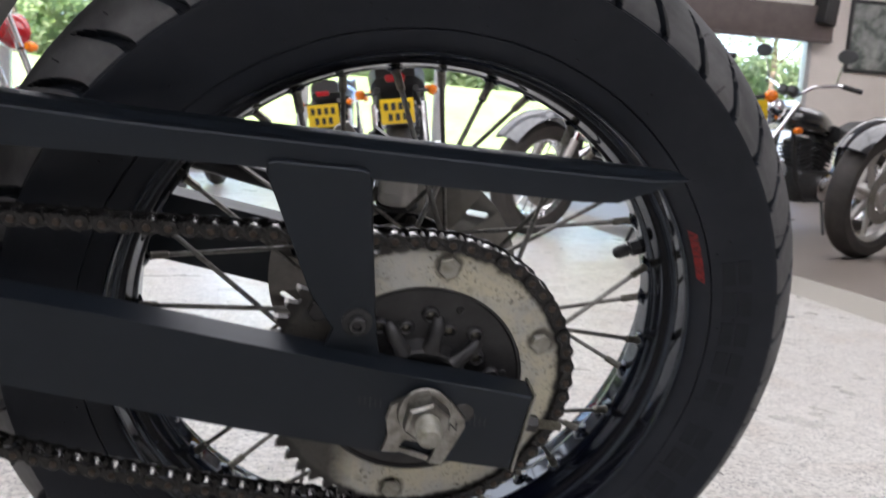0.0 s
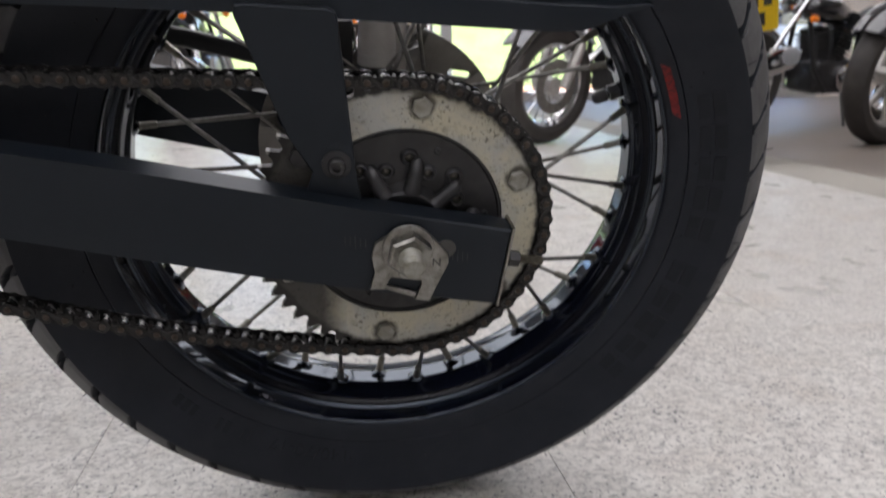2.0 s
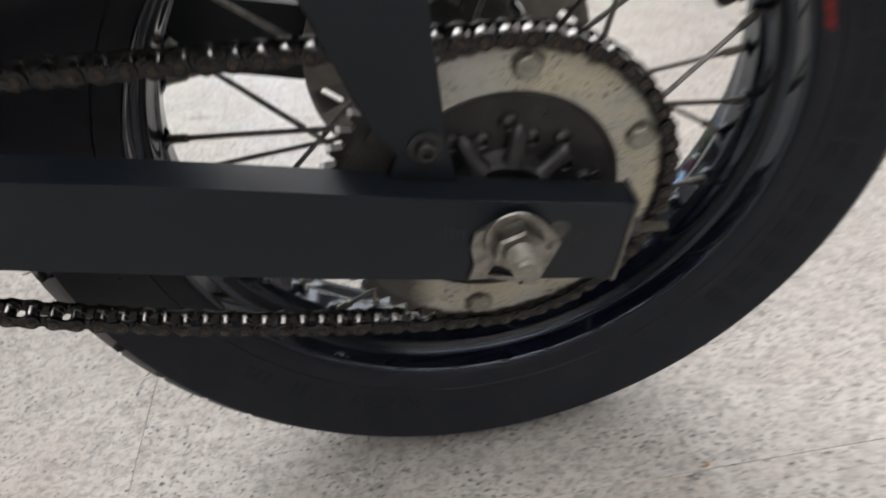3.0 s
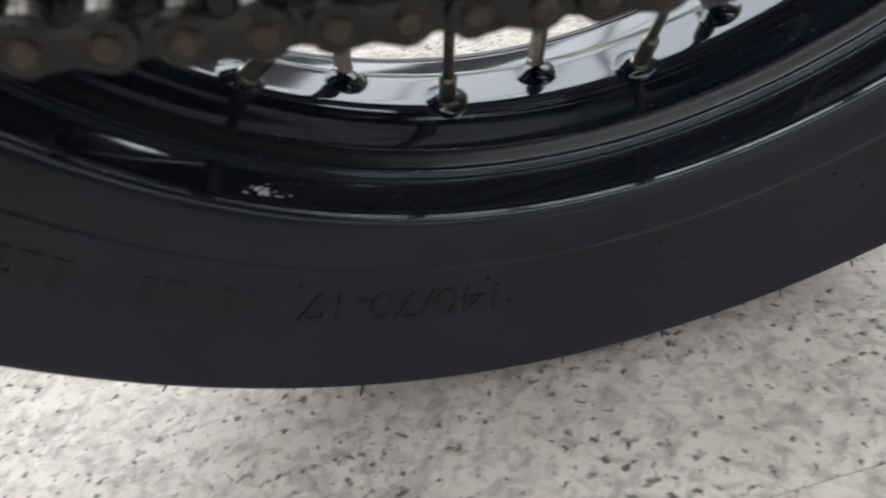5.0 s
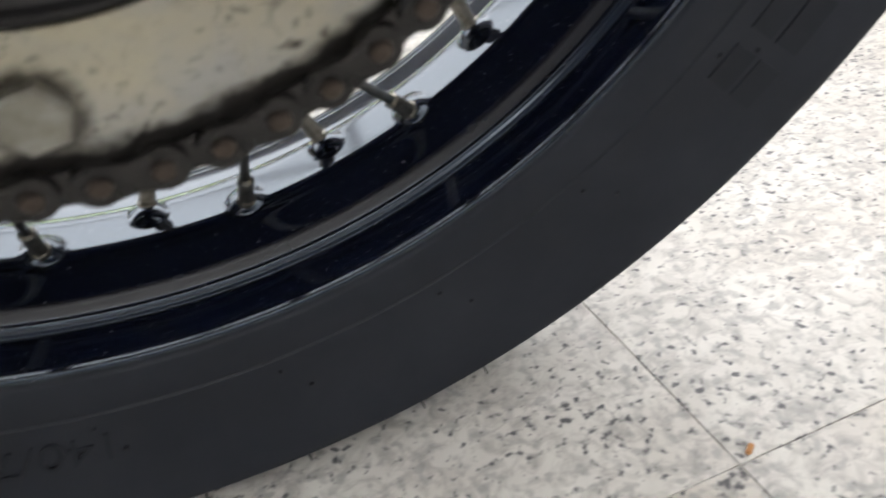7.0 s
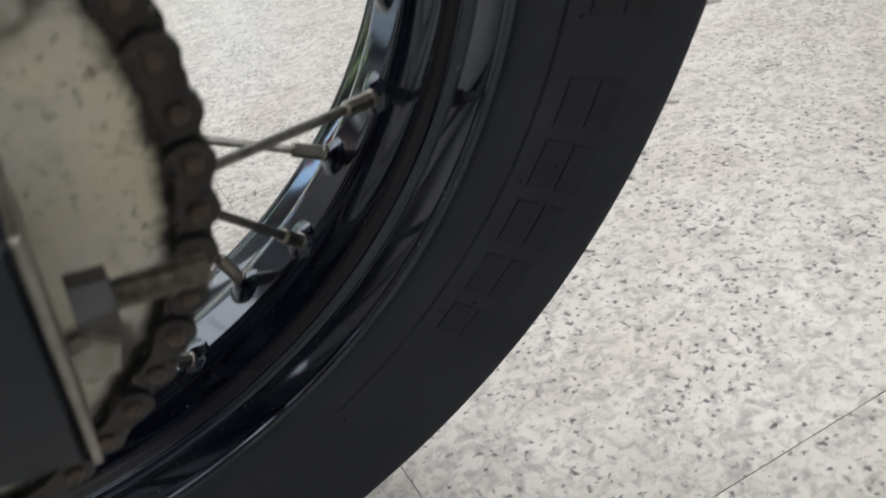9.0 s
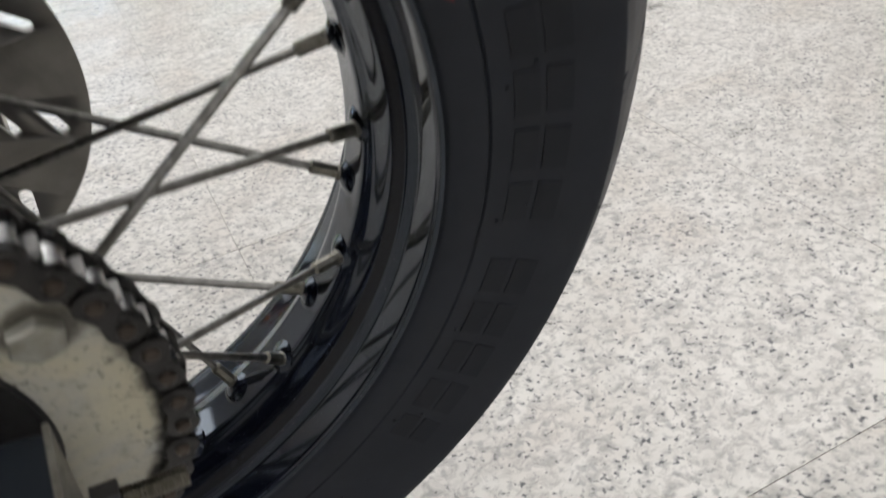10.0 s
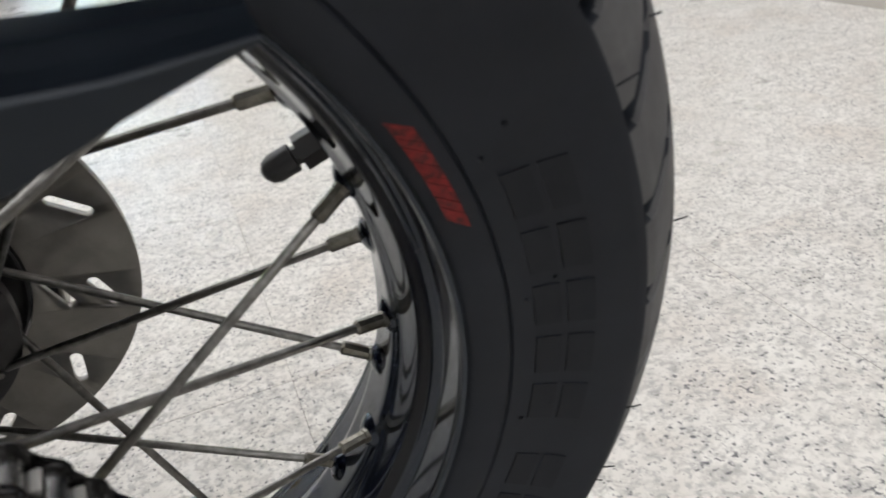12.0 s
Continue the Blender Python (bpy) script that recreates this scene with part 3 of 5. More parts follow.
def build_wheel():
    # lip, hollow flange, step, ledge, shoulder; then the well
    near = [(0.2208, 0.0420), (0.2213, 0.0452), (0.2216, 0.0464), (0.2214, 0.0470), (0.2210, 0.0469), (0.2199, 0.0463), (0.2196, 0.0457), (0.2196, 0.0450), (0.21985, 0.0445), (0.21985, 0.0438), (0.2195, 0.0433), (0.2194, 0.0426)]
    near += [(0.2181 + 0.0012 * (k / 8) ** 1.2, 0.0304 + 0.0114 * k / 8) for k in range(8, -1, -1)]
    near += [(0.2178, 0.0300), (0.2170, 0.0296), (0.2164, 0.0291), (0.2160, 0.0286), (0.2156, 0.0283), (0.2152, 0.0280), (0.2149, 0.0275), (0.2146, 0.0270), (0.2143, 0.0266), (0.2124, 0.0247),
             (0.2105, 0.0228), (0.2103, 0.0223), (0.2099, 0.0213), (0.2092, 0.0192), (0.2084, 0.0166), (0.2076, 0.0141), (0.2070, 0.0125), (0.2064, 0.0113), (0.2059, 0.0105), (0.2056, 0.0099)]
    well = [(0.2041 + 0.0012 * max(0.0, (abs(y - 0.0020) - 0.0042) / 0.0070) ** 5, y) for y in (-0.0092 + 0.00056 * k for k in range(41))]
    far = [(r, y - 0.0023 + 0.0063 * max(0.0, min(1.0, (0.2105 - r) / 0.004))) for r, y in near[::-1]]
    back = [(0.2200, 0.0300), (0.2160, 0.0190), (0.2100, 0.0090), (0.2100, -0.0110), (0.2160, -0.0210), (0.2200, -0.0320)]
    bm = lathe(bmesh.new(), [(r, -y) for r, y in near] + well + far + back + [(0.2208, -0.0420)], 1800)
    # a boss pressed up out of the well round each nipple
    for v in bm.verts:
        rad = math.hypot(v.co.x, v.co.z)
        if rad > 0.2085 or abs(v.co.y) > 0.0200:
            continue
        deg = math.degrees(math.atan2(v.co.z, v.co.x))
        for ang, sy, lean in SPOKES:
            off = (deg - ang + 20.0) % 40.0 - 20.0
            d = math.hypot(radians(off) * rad, v.co.y - BOSS_Y[sy]) / 0.0076
            if d < 1.0:
                k = 1.0 - 0.0032 * (1.0 - d ** 2.2) / rad
                v.co.x, v.co.z = v.co.x * k, v.co.z * k
    # the ledge between flange and well is satin
    for f in bm.faces:
        at = [math.hypot(v.co.x, v.co.z) for v in f.verts]
        f.material_index = 1 if min(at) > 0.21045 and max(at) < 0.21435 else 0
    rim = part("rim", bm, GLOSS, moto, "gloss black spoked rim with dust specks", 45)
    rim.data.materials.append(LEDGE)
    # a pale scuffed patch on the flange
    rng = random.Random(8)
    bm = bmesh.new()
    for k in range(26):
        ang, y = radians(-121.1 + rng.gauss(0, 0.75)), -0.0392 + rng.gauss(0, 0.0013)
        long, wide, turn = rng.uniform(0.0004, 0.0011), rng.uniform(0.0002, 0.0004), rng.uniform(-0.5, 0.9)
        rad = 0.2181 + 0.0012 * max(0.0, (-y - 0.0304) / 0.0114) ** 1.2 - 0.00004
        loop = []
        for q in range(6):
            t = 2 * PI * q / 6
            u, w = long * math.cos(t) * rng.uniform(0.7, 1.2), wide * math.sin(t) * rng.uniform(0.7, 1.2)
            u, w = u * math.cos(turn) - w * math.sin(turn), u * math.sin(turn) + w * math.cos(turn)
            yy = y + w
            rr = 0.2181 + 0.0012 * max(0.0, (-yy - 0.0304) / 0.0114) ** 1.2 - 0.00005
            loop.append(bm.verts.new((rr * math.cos(ang + u / rad), yy, rr * math.sin(ang + u / rad))))
        bm.faces.new(loop)
    part("scuff", bm, SCUFF, rim, "pale scuff mark in the paint")
    bm = lathe(bmesh.new(), [(0.012, -0.070), (0.046, -0.070), (0.050, -0.066), (0.062, -0.0615), (0.062, -0.0545), (0.048, -0.050), (0.043, -0.040), (0.040, 0.0),
                             (0.043, 0.040), (0.048, 0.050), (0.062, 0.0545), (0.062, 0.0615), (0.050, 0.066), (0.040, 0.090), (0.012, 0.090)], 72)
    hub = part("hub", bm, CAST, moto, "dark cast wheel hub")
    for ang, sy, lean in SPOKES:
        a, b = radians(ang), radians(ang + 42.0 * lean)
        nip = Vector((NIP_R * math.cos(a), NIP_Y[sy], NIP_R * math.sin(a)))
        end = Vector((HUB_R * math.cos(b), sy * HUB_Y + (0.003 if lean > 0 else -0.003), HUB_R * math.sin(b)))
        d = (end - nip).normalized()
        bend = end + Vector((0, -sy * 0.004, 0))
        bm = tube(bmesh.new(), [nip + d * 0.004, end - d * 0.004, end, bend], 0.00185, 10)
        spoke_me = mesh_of("spoke", bm, STEEL)
        bm = tube(bmesh.new(), [nip - d * 0.0025, nip + d * 0.0045, nip + d * 0.005, nip + d * 0.0165, nip + d * 0.0175], [0.0036, 0.0036, 0.0031, 0.0031, 0.0022], 8)
        nip_me = mesh_of("nipple", bm, NIPPLE, 25)
        for k in range(9):
            part("spoke", spoke_me, STEEL, hub, m=spin(40 * k))
            part("nipple", nip_me, NIPPLE, rim, m=spin(40 * k))
    # air valve
    v = Vector((math.cos(radians(20.3)), 0, math.sin(radians(20.3))))
    at = Vector((0, 0.006, 0))
    bm = tube(bmesh.new(), [at + v * r for r in (0.2046, 0.1957, 0.1955, 0.1925)], [0.0068, 0.0068, 0.0036, 0.0036], 6)
    part("valve", bm, BLACKP, rim, "black air valve with hexagon nut")
    bm = tube(bmesh.new(), [at + v * r for r in (0.1937, 0.1933, 0.1855, 0.1827, 0.1811)], [0.0044, 0.0054, 0.0054, 0.0042, 0.0018], 14)
    part("valve_cap", bm, BLACKP, rim, "black plastic valve cap")
    return rim, hub


rim, hub = build_wheel()

TEETH, PITCH = 53, 0.0127
OUT = Matrix.Translation((0, -0.0046, 0))     # the chain side stands this much further out
PITCH_R = PITCH / (2 * math.sin(PI / TEETH))
CHAIN_Y = -0.0850
TOP_SLOPE, LOW_SLOPE = -0.040, -0.080


def chain_path():
    """Centre line of the chain in (x, z): upper run, round the sprocket, lower run."""
    top = math.atan2(1, -TOP_SLOPE)
    start = Vector((PITCH_R * math.cos(top), PITCH_R * math.sin(top)))
    low = math.atan2(-1, LOW_SLOPE)
    pts = []
    for k in range(60, 0, -1):
        x = start.x - k * 0.01
        sag = 0.004 * math.sin(PI * k / 60)
        pts.append(Vector((x, start.y + TOP_SLOPE * (x - start.x) - sag)))
    n = 160
    for k in range(n + 1):
        a = top + (low - top) * k / n
        pts.append(Vector((PITCH_R * math.cos(a), PITCH_R * math.sin(a))))
    end = pts[-1].copy()
    for k in range(1, 61):
        d = k * 0.01
        sag = 0.46 * d * d if d < 0.28 else 0.46 * 0.28 ** 2 + 0.258 * (d - 0.28)
        pts.append(Vector((end.x - d, end.y - LOW_SLOPE * d + sag)))
    return pts, top


def build_drive():
    pts, top = chain_path()
    # pins at even pitch
    pins, i, here = [pts[0]], 0, pts[0]
    while True:
        while i + 1 < len(pts) and (pts[i + 1] - here).length < PITCH:
            i += 1
        if i + 1 >= len(pts):
            break
        p, q = pts[i], pts[i + 1]
        lo, hi = 0.0, 1.0
        for _ in range(30):
            mid = (lo + hi) / 2
            if ((p + (q - p) * mid) - here).length < PITCH:
                lo = mid
            else:
                hi = mid
        here = p + (q - p) * lo
        pins.append(here)
    wrapped = [math.atan2(p.y, p.x) for p in pins if abs(p.length - PITCH_R) < 0.0002 and p.x > 0]
    phase = wrapped[len(wrapped) // 2]
    # toothed plate
    outer = []
    for k in range(TEETH):
        a = phase + 2 * PI * k / TEETH
        s = 2 * PI / TEETH
        for da, r in ((0.0, PITCH_R - 0.0043), (0.17, PITCH_R - 0.0036), (0.30, PITCH_R - 0.0005), (0.40, PITCH_R + 0.0028), (0.46, PITCH_R + 0.0042), (0.54, PITCH_R + 0.0042), (0.60, PITCH_R + 0.0028), (0.70, PITCH_R - 0.0005), (0.83, PITCH_R - 0.0036)):
            outer.append((r * math.cos(a + da * s), r * math.sin(a + da * s)))
    n = len(outer)
    inner = [(0.0745 * math.cos(math.atan2(z, x)), 0.0745 * math.sin(math.atan2(z, x))) for x, z in outer]
    bm = ring_plate(bmesh.new(), outer, inner, -0.0880, -0.0815)
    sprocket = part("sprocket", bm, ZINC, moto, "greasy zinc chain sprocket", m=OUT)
    for k in range(6):
        a = radians(81.9 - 60 * k)
        c = (0.0905 * math.cos(a), 0.0905 * math.sin(a))
        bm = hexagon(bmesh.new(), c, 0.0076, -0.0880, -0.0928, 0.3 + k, 0.0008)
        part("bolt", bm, CAST if k == 5 else BOLT, sprocket, "dark hexagon bolt" if k == 5 else "dull hexagon bolt")
    # carrier with ribs and lugs
    bm = lathe(bmesh.new(), [(0.0745, -0.0800), (0.0745, -0.0868), (0.0725, -0.0872), (0.0712, -0.0858), (0.0560, -0.0850), (0.0340, -0.0856), (0.0315, -0.0900), (0.0300, -0.0955), (0.0285, -0.0965), (0.0262, -0.0960), (0.0258, -0.0930), (0.0215, -0.0928), (0.0210, -0.0900), (0.0120, -0.0900)], 96)
    carrier = part("sprocket_carrier", bm, CAST, moto, "dark cast sprocket carrier with ribs", m=OUT)
    for k in range(9):
        a = radians(78 + 40 * k)
        bm = bmesh.new()
        c, s = math.cos(a), math.sin(a)
        tube(bm, [(0.0285 * c, -0.0915, 0.0285 * s), (0.0350 * c, -0.0912, 0.0350 * s), (0.0420 * c, -0.0898, 0.0420 * s), (0.0475 * c, -0.0878, 0.0475 * s), (0.0500 * c, -0.0845, 0.0500 * s)], [0.0074, 0.0058, 0.0053, 0.0056, 0.0044], 14)
        part("rib", bm, CAST, carrier, sharp=70)
        # eyelets through which the spoke heads pass, two to a rib
        for rr, turn, wide in ((0.0525, 7.0, 0.0054), (0.0440, -12.5, 0.0052)):
            b = a + radians(turn)
            bm = lathe(bmesh.new(), [(wide * 1.25, -0.0845), (wide * 1.10, -0.0876), (wide * 0.95, -0.0893), (wide * 0.78, -0.0895), (wide * 0.66, -0.0886), (wide * 0.62, -0.0858)], 20)
            bmesh.ops.translate(bm, verts=bm.verts, vec=(rr * math.cos(b), 0, rr * math.sin(b)))
            eyelet = part("eyelet", bm, CAST, carrier, sharp=70)
            bm = lathe(bmesh.new(), [(wide * 0.63, -0.0856), (wide * 0.40, -0.0866), (0.0, -0.0870)], 14)
            bmesh.ops.translate(bm, verts=bm.verts, vec=(rr * math.cos(b), 0, rr * math.sin(b)))
            part("spoke_head", bm, NIPPLE, eyelet, "dull steel spoke head", sharp=70)
    for k in range(6):
        a = radians(6 + 60 * k)
        bm = lathe(bmesh.new(), [(0.0030, -0.0851), (0.0026, -0.0860), (0.0016, -0.0862), (0.0013, -0.0853)], 14)
        bmesh.ops.translate(bm, verts=bm.verts, vec=(0.0615 * math.cos(a), 0, 0.0615 * math.sin(a)))
        part("drain_hole", bm, CAST, carrier, sharp=70)
    bm = lathe(bmesh.new(), [(0.0085, -0.0900), (0.0150, -0.0900), (0.0150, -0.0990), (0.0085, -0.0990)], 32)
    part("spacer", bm, NUT, carrier)
    # chain
    def plate(bm, y0, y1, r, waist):
        out = []
        for k in range(9):
            a = PI / 2 + PI * k / 8
            out.append((r * math.cos(a), r * math.sin(a)))
        out.append((PITCH / 2, -waist))
        for k in range(9):
            a = -PI / 2 + PI * k / 8
            out.append((PITCH + r * math.cos(a), r * math.sin(a)))
        out.append((PITCH / 2, waist))
        prism(bm, out, y0, y1, 0.0005, 2)
    bm = bmesh.new()
    plate(bm, -0.0078, -0.0062, 0.0055, 0.0031)
    plate(bm, 0.0062, 0.0078, 0.0056, 0.0036)
    outer_me = mesh_of("outer_link", bm, CHAIN)
    bm = bmesh.new()
    tube(bm, [(0, -0.0091, 0), (0, -0.0086, 0), (0, -0.0079, 0), (0, 0.0079, 0), (0, 0.0086, 0), (0, 0.0091, 0)], [0.0016, 0.0024, 0.0025, 0.0025, 0.0024, 0.0016], 12)
    pin_me = mesh_of("pin", bm, PIN)
    bm = bmesh.new()
    plate(bm, -0.0060, -0.0046, 0.0055, 0.0033)
    plate(bm, 0.0046, 0.0060, 0.0058, 0.0048)
    inner_me = mesh_of("inner_link", bm, CHAIN)
    bm = tube(bmesh.new(), [(0, -0.0045, 0), (0, 0.0045, 0)], 0.0043, 14)
    roller_me = mesh_of("roller", bm, ROLLER)
    chain = new("drive_chain")
    chain.parent = moto
    chain.matrix_local = OUT
    tagged(chain, "oily dark steel roller chain")
    for k, (p, q) in enumerate(zip(pins, pins[1:])):
        a = math.degrees(math.atan2(q.y - p.y, q.x - p.x))
        m = Matrix.Translation((p.x, CHAIN_Y, p.y)) @ spin(a)
        if k % 2:
            part("outer_link", outer_me, CHAIN, chain, m=m)
            for x in (0.0, PITCH):
                part("pin", pin_me, PIN, chain, m=m @ Matrix.Translation((x, 0, 0)))
        else:
            part("inner_link", inner_me, CHAIN, chain, m=m)
            for x in (0.0, PITCH):
                part("roller", roller_me, ROLLER, chain, m=m @ Matrix.Translation((x, 0, 0)))


build_drive()


def build_arm(sy, name, label):
    """A tapering box swingarm; sy -1 is the chain side."""
    top = [(-0.62, 0.1420), (-0.45, 0.1120), (-0.2634, 0.0777), (-0.1976, 0.0655), (-0.0899, 0.0417), (-0.0261, 0.0278), (0.0745, 0.0085)]
    low = [(0.0660, -0.0520), (-0.0251, -0.0347), (-0.1079, -0.0180), (-0.193, 0.0018), (-0.272, 0.0206), (-0.45, 0.0600), (-0.62, 0.0960)]
    bm = prism(bmesh.new(), top + low, sy * 0.0975, sy * 0.1205, 0.003, 3)
    arm = part(name, bm, SATIN, moto, label, m=Matrix.Translation((0, sy * 0.0046, 0)))
    # end cap plate
    bm = bmesh.new()
    prism(bm, [(0.0747, 0.0098), (0.0766, 0.0098), (0.0683, -0.0535), (0.0664, -0.0535)], sy * 0.0965, sy * 0.1210, 0.0006, 1)
    part("end_plate", bm, NUT, arm, "bright cut edge of the end plate")
    bm = bmesh.new()
    tube(bm, [(0.076, sy * 0.109, -0.0195), (0.0835, sy * 0.109, -0.0205)], 0.0062, 6)
    part("adjuster_nut", bm, CAST, arm, "dark adjuster nut")
    bm = bmesh.new()
    pts, rad = [], []
    for k in range(33):
        pts.append((0.0835 + 0.0185 * k / 32, sy * 0.109, -0.0205 - 0.0025 * k / 32))
        rad.append(0.0034 if k % 2 else 0.0029)
    tube(bm, pts, rad, 12)
    part("adjuster_screw", bm, NIPPLE, arm, "threaded adjuster screw")
    if sy < 0:
        out = [(-0.0255, -0.0070), (-0.0228, 0.0045), (-0.0165, 0.0082), (-0.0101, 0.0108), (0.0, 0.0140), (0.0090, 0.0125), (0.0170, 0.0078), (0.0220, 0.0010), (0.0285, -0.0075), (0.0290, -0.0135), (0.0240, -0.0240), (0.0200, -0.0330), (0.0160, -0.0440), (0.0050, -0.0418), (0.0105, -0.0310), (0.0110, -0.0260), (-0.0120, -0.0215), (-0.0148, -0.0260), (-0.0158, -0.0330), (-0.0272, -0.0318), (-0.0225, -0.0190)]
        bm = prism(bmesh.new(), out, -0.1203, -0.1240, 0.0007, 1)
        washer = part("axle_plate", bm, NUT, arm, "scratched zinc axle plate with a stamped letter")
        bm = prism(bmesh.new(), [(-0.0162, -0.0322), (0.0052, -0.0405), (0.0066, -0.0368), (-0.0158, -0.0285)], -0.1206, -0.1236, 0.0006, 1)
        part("plate_lip", bm, NUT, washer)
        bm = prism(bmesh.new(), circle(0.0072, 24, 0.0, (0.0272, -0.0035)), -0.1200, -0.1207, 0.0)
        part("axle_slot", bm, INKY, arm, "end of the black axle slot")
        cu = bpy.data.curves.new("stamp", "FONT")
        cu.body, cu.size, cu.extrude = "N", 0.0088, 0.0002
        tmp = bpy.data.objects.new("stamp", cu)
        scene.collection.objects.link(tmp)
        me = bpy.data.meshes.new_from_object(tmp.evaluated_get(bpy.context.evaluated_depsgraph_get()))
        bpy.data.objects.remove(tmp)
        for v in me.vertices:
            v.co = (v.co.x + 0.0168, -0.1242 - v.co.z, v.co.y - 0.0150)
        me.materials.append(CAST)
        part("stamped_letter", me, CAST, arm)
        bm = lathe(bmesh.new(), [(0.0060, -0.1240), (0.0180, -0.1240), (0.0184, -0.1250), (0.0178, -0.1262), (0.0140, -0.1272), (0.0060, -0.1272)], 40)
        part("nut_flange", bm, NUT, arm)
        bm = hexagon(bmesh.new(), (0, 0), 0.0158, -0.1270, -0.1400, 0.35, 0.0016)
        part("axle_nut", bm, NUT, arm, "zinc plated hexagon axle nut")
        pts, rad = [], []
        for k in range(29):
            pts.append((0, -0.1395 - 0.0135 * k / 28, 0))
            rad.append(0.0086 if k % 2 else 0.0081)
        pts += [(0, -0.1538, 0), (0, -0.1556, 0), (0, -0.1558, 0)]
        rad += [0.0080, 0.0064, 0.0030]
        part("axle_end", tube(bmesh.new(), pts, rad, 24), BOLT, arm, "rusty threaded axle end")
        # stamped adjustment marks
        for x0, sx in ((-0.036, 1), (0.036, 1)):
            for k in range(5):
                bm = bmesh.new()
                block(bm, (x0 + 0.0035 * (k - 2), -0.1206, 0.0035 - 0.2 * (x0 + 0.0035 * (k - 2)) - 0.006), (0.0005, 0.0004, 0.009 if k == 2 else 0.0065))
                part("adjustment_mark", bm, CAST, arm)
        # tab for the guard
        bm = prism(bmesh.new(), [(-0.068, 0.034), (-0.030, 0.026), (-0.036, 0.066), (-0.046, 0.072), (-0.057, 0.066)], -0.1000, -0.1040, 0.0006, 1)
        part("guard_tab", bm, SATIN, arm)
    return arm


build_arm(-1, "swingarm", "satin black box swingarm")
build_arm(1, "swingarm_far", "satin black box swingarm on the brake side")
bm = tube(bmesh.new(), [(0, -0.137, 0), (0, 0.137, 0)], 0.0075, 20)
part("axle", bm, NUT, moto)


def build_guard():
    st = [(-0.52, 0.2120, 0.1740), (-0.36, 0.1960, 0.1640), (-0.2560, 0.1865, 0.1597), (-0.1878, 0.1805, 0.1572), (-0.1024, 0.1753, 0.1535), (0.0353, 0.1670, 0.1452), (0.0950, 0.1635, 0.1416), (0.1196, 0.1622, 0.1416), (0.1420, 0.1606, 0.1500), (0.1680, 0.1590, 0.1578)]
    bm = bmesh.new()
    loops = []
    for x, zt, zb in st:
        y = -0.0985 + max(0.0, x - 0.10) * 0.07
        drop = min(0.0050, (zt - zb) * 0.4)
        sec = [(y, zb), (y, zt - drop), (y + 0.0003, zt - drop * 0.86), (y + 0.0010, zt - drop * 0.72), (y + 0.0022, zt - drop * 0.64), (y + 0.0082, zt - drop * 0.60), (y + 0.0096, zt - drop * 0.50), (y + 0.0134, zt - drop * 0.06), (y + 0.0150, zt),
               (-0.0645, zt - 0.0020), (-0.0645, zt - 0.0045), (y + 0.0150, zt - 0.002), (y + 0.0045, zt - drop - 0.001), (y + 0.0020, min(zt - drop - 0.001, zb + 0.001)), (y + 0.0020, zb)]
        loops.append([bm.verts.new((x, yy, zz)) for yy, zz in sec])
    for p, q in zip(loops, loops[1:]):
        for k in range(len(p)):
            bm.faces.new((p[k], p[(k + 1) % len(p)], q[(k + 1) % len(p)], q[k]))
    bm.faces.new(loops[0]), bm.faces.new(loops[-1][::-1])
    guard = part("chain_guard", bm, SATIN, moto, "satin black folded chain guard", 25, m=Matrix.Translation((0, -0.0025, 0)))
    out = [(-0.1062, 0.1535), (-0.1050, 0.1592), (-0.1000, 0.1606), (-0.0500, 0.1580), (-0.0447, 0.1560), (-0.0430, 0.1510), (-0.0332, 0.0440), (-0.0337, 0.0392), (-0.0370, 0.0382), (-0.0560, 0.0420), (-0.0605, 0.0455), (-0.0781, 0.0752)]
    bm = prism(bmesh.new(), out, -0.0990, -0.1060, 0.0022, 3)
    bracket = part("guard_bracket", bm, SATIN, guard, "satin black bracket plate")
    bm = lathe(bmesh.new(), [(0.0, -0.1060), (0.0100, -0.1060), (0.0100, -0.1075), (0.0085, -0.1082), (0.0062, -0.1082), (0.0060, -0.1130), (0.0050, -0.1142), (0.0030, -0.1140), (0.0026, -0.1115), (0.0, -0.1115)], 24)
    bmesh.ops.translate(bm, verts=bm.verts, vec=(-0.0468, 0, 0.0555))
    part("bolt", bm, BLACKP, guard, "dark button bolt with washer")


build_guard()


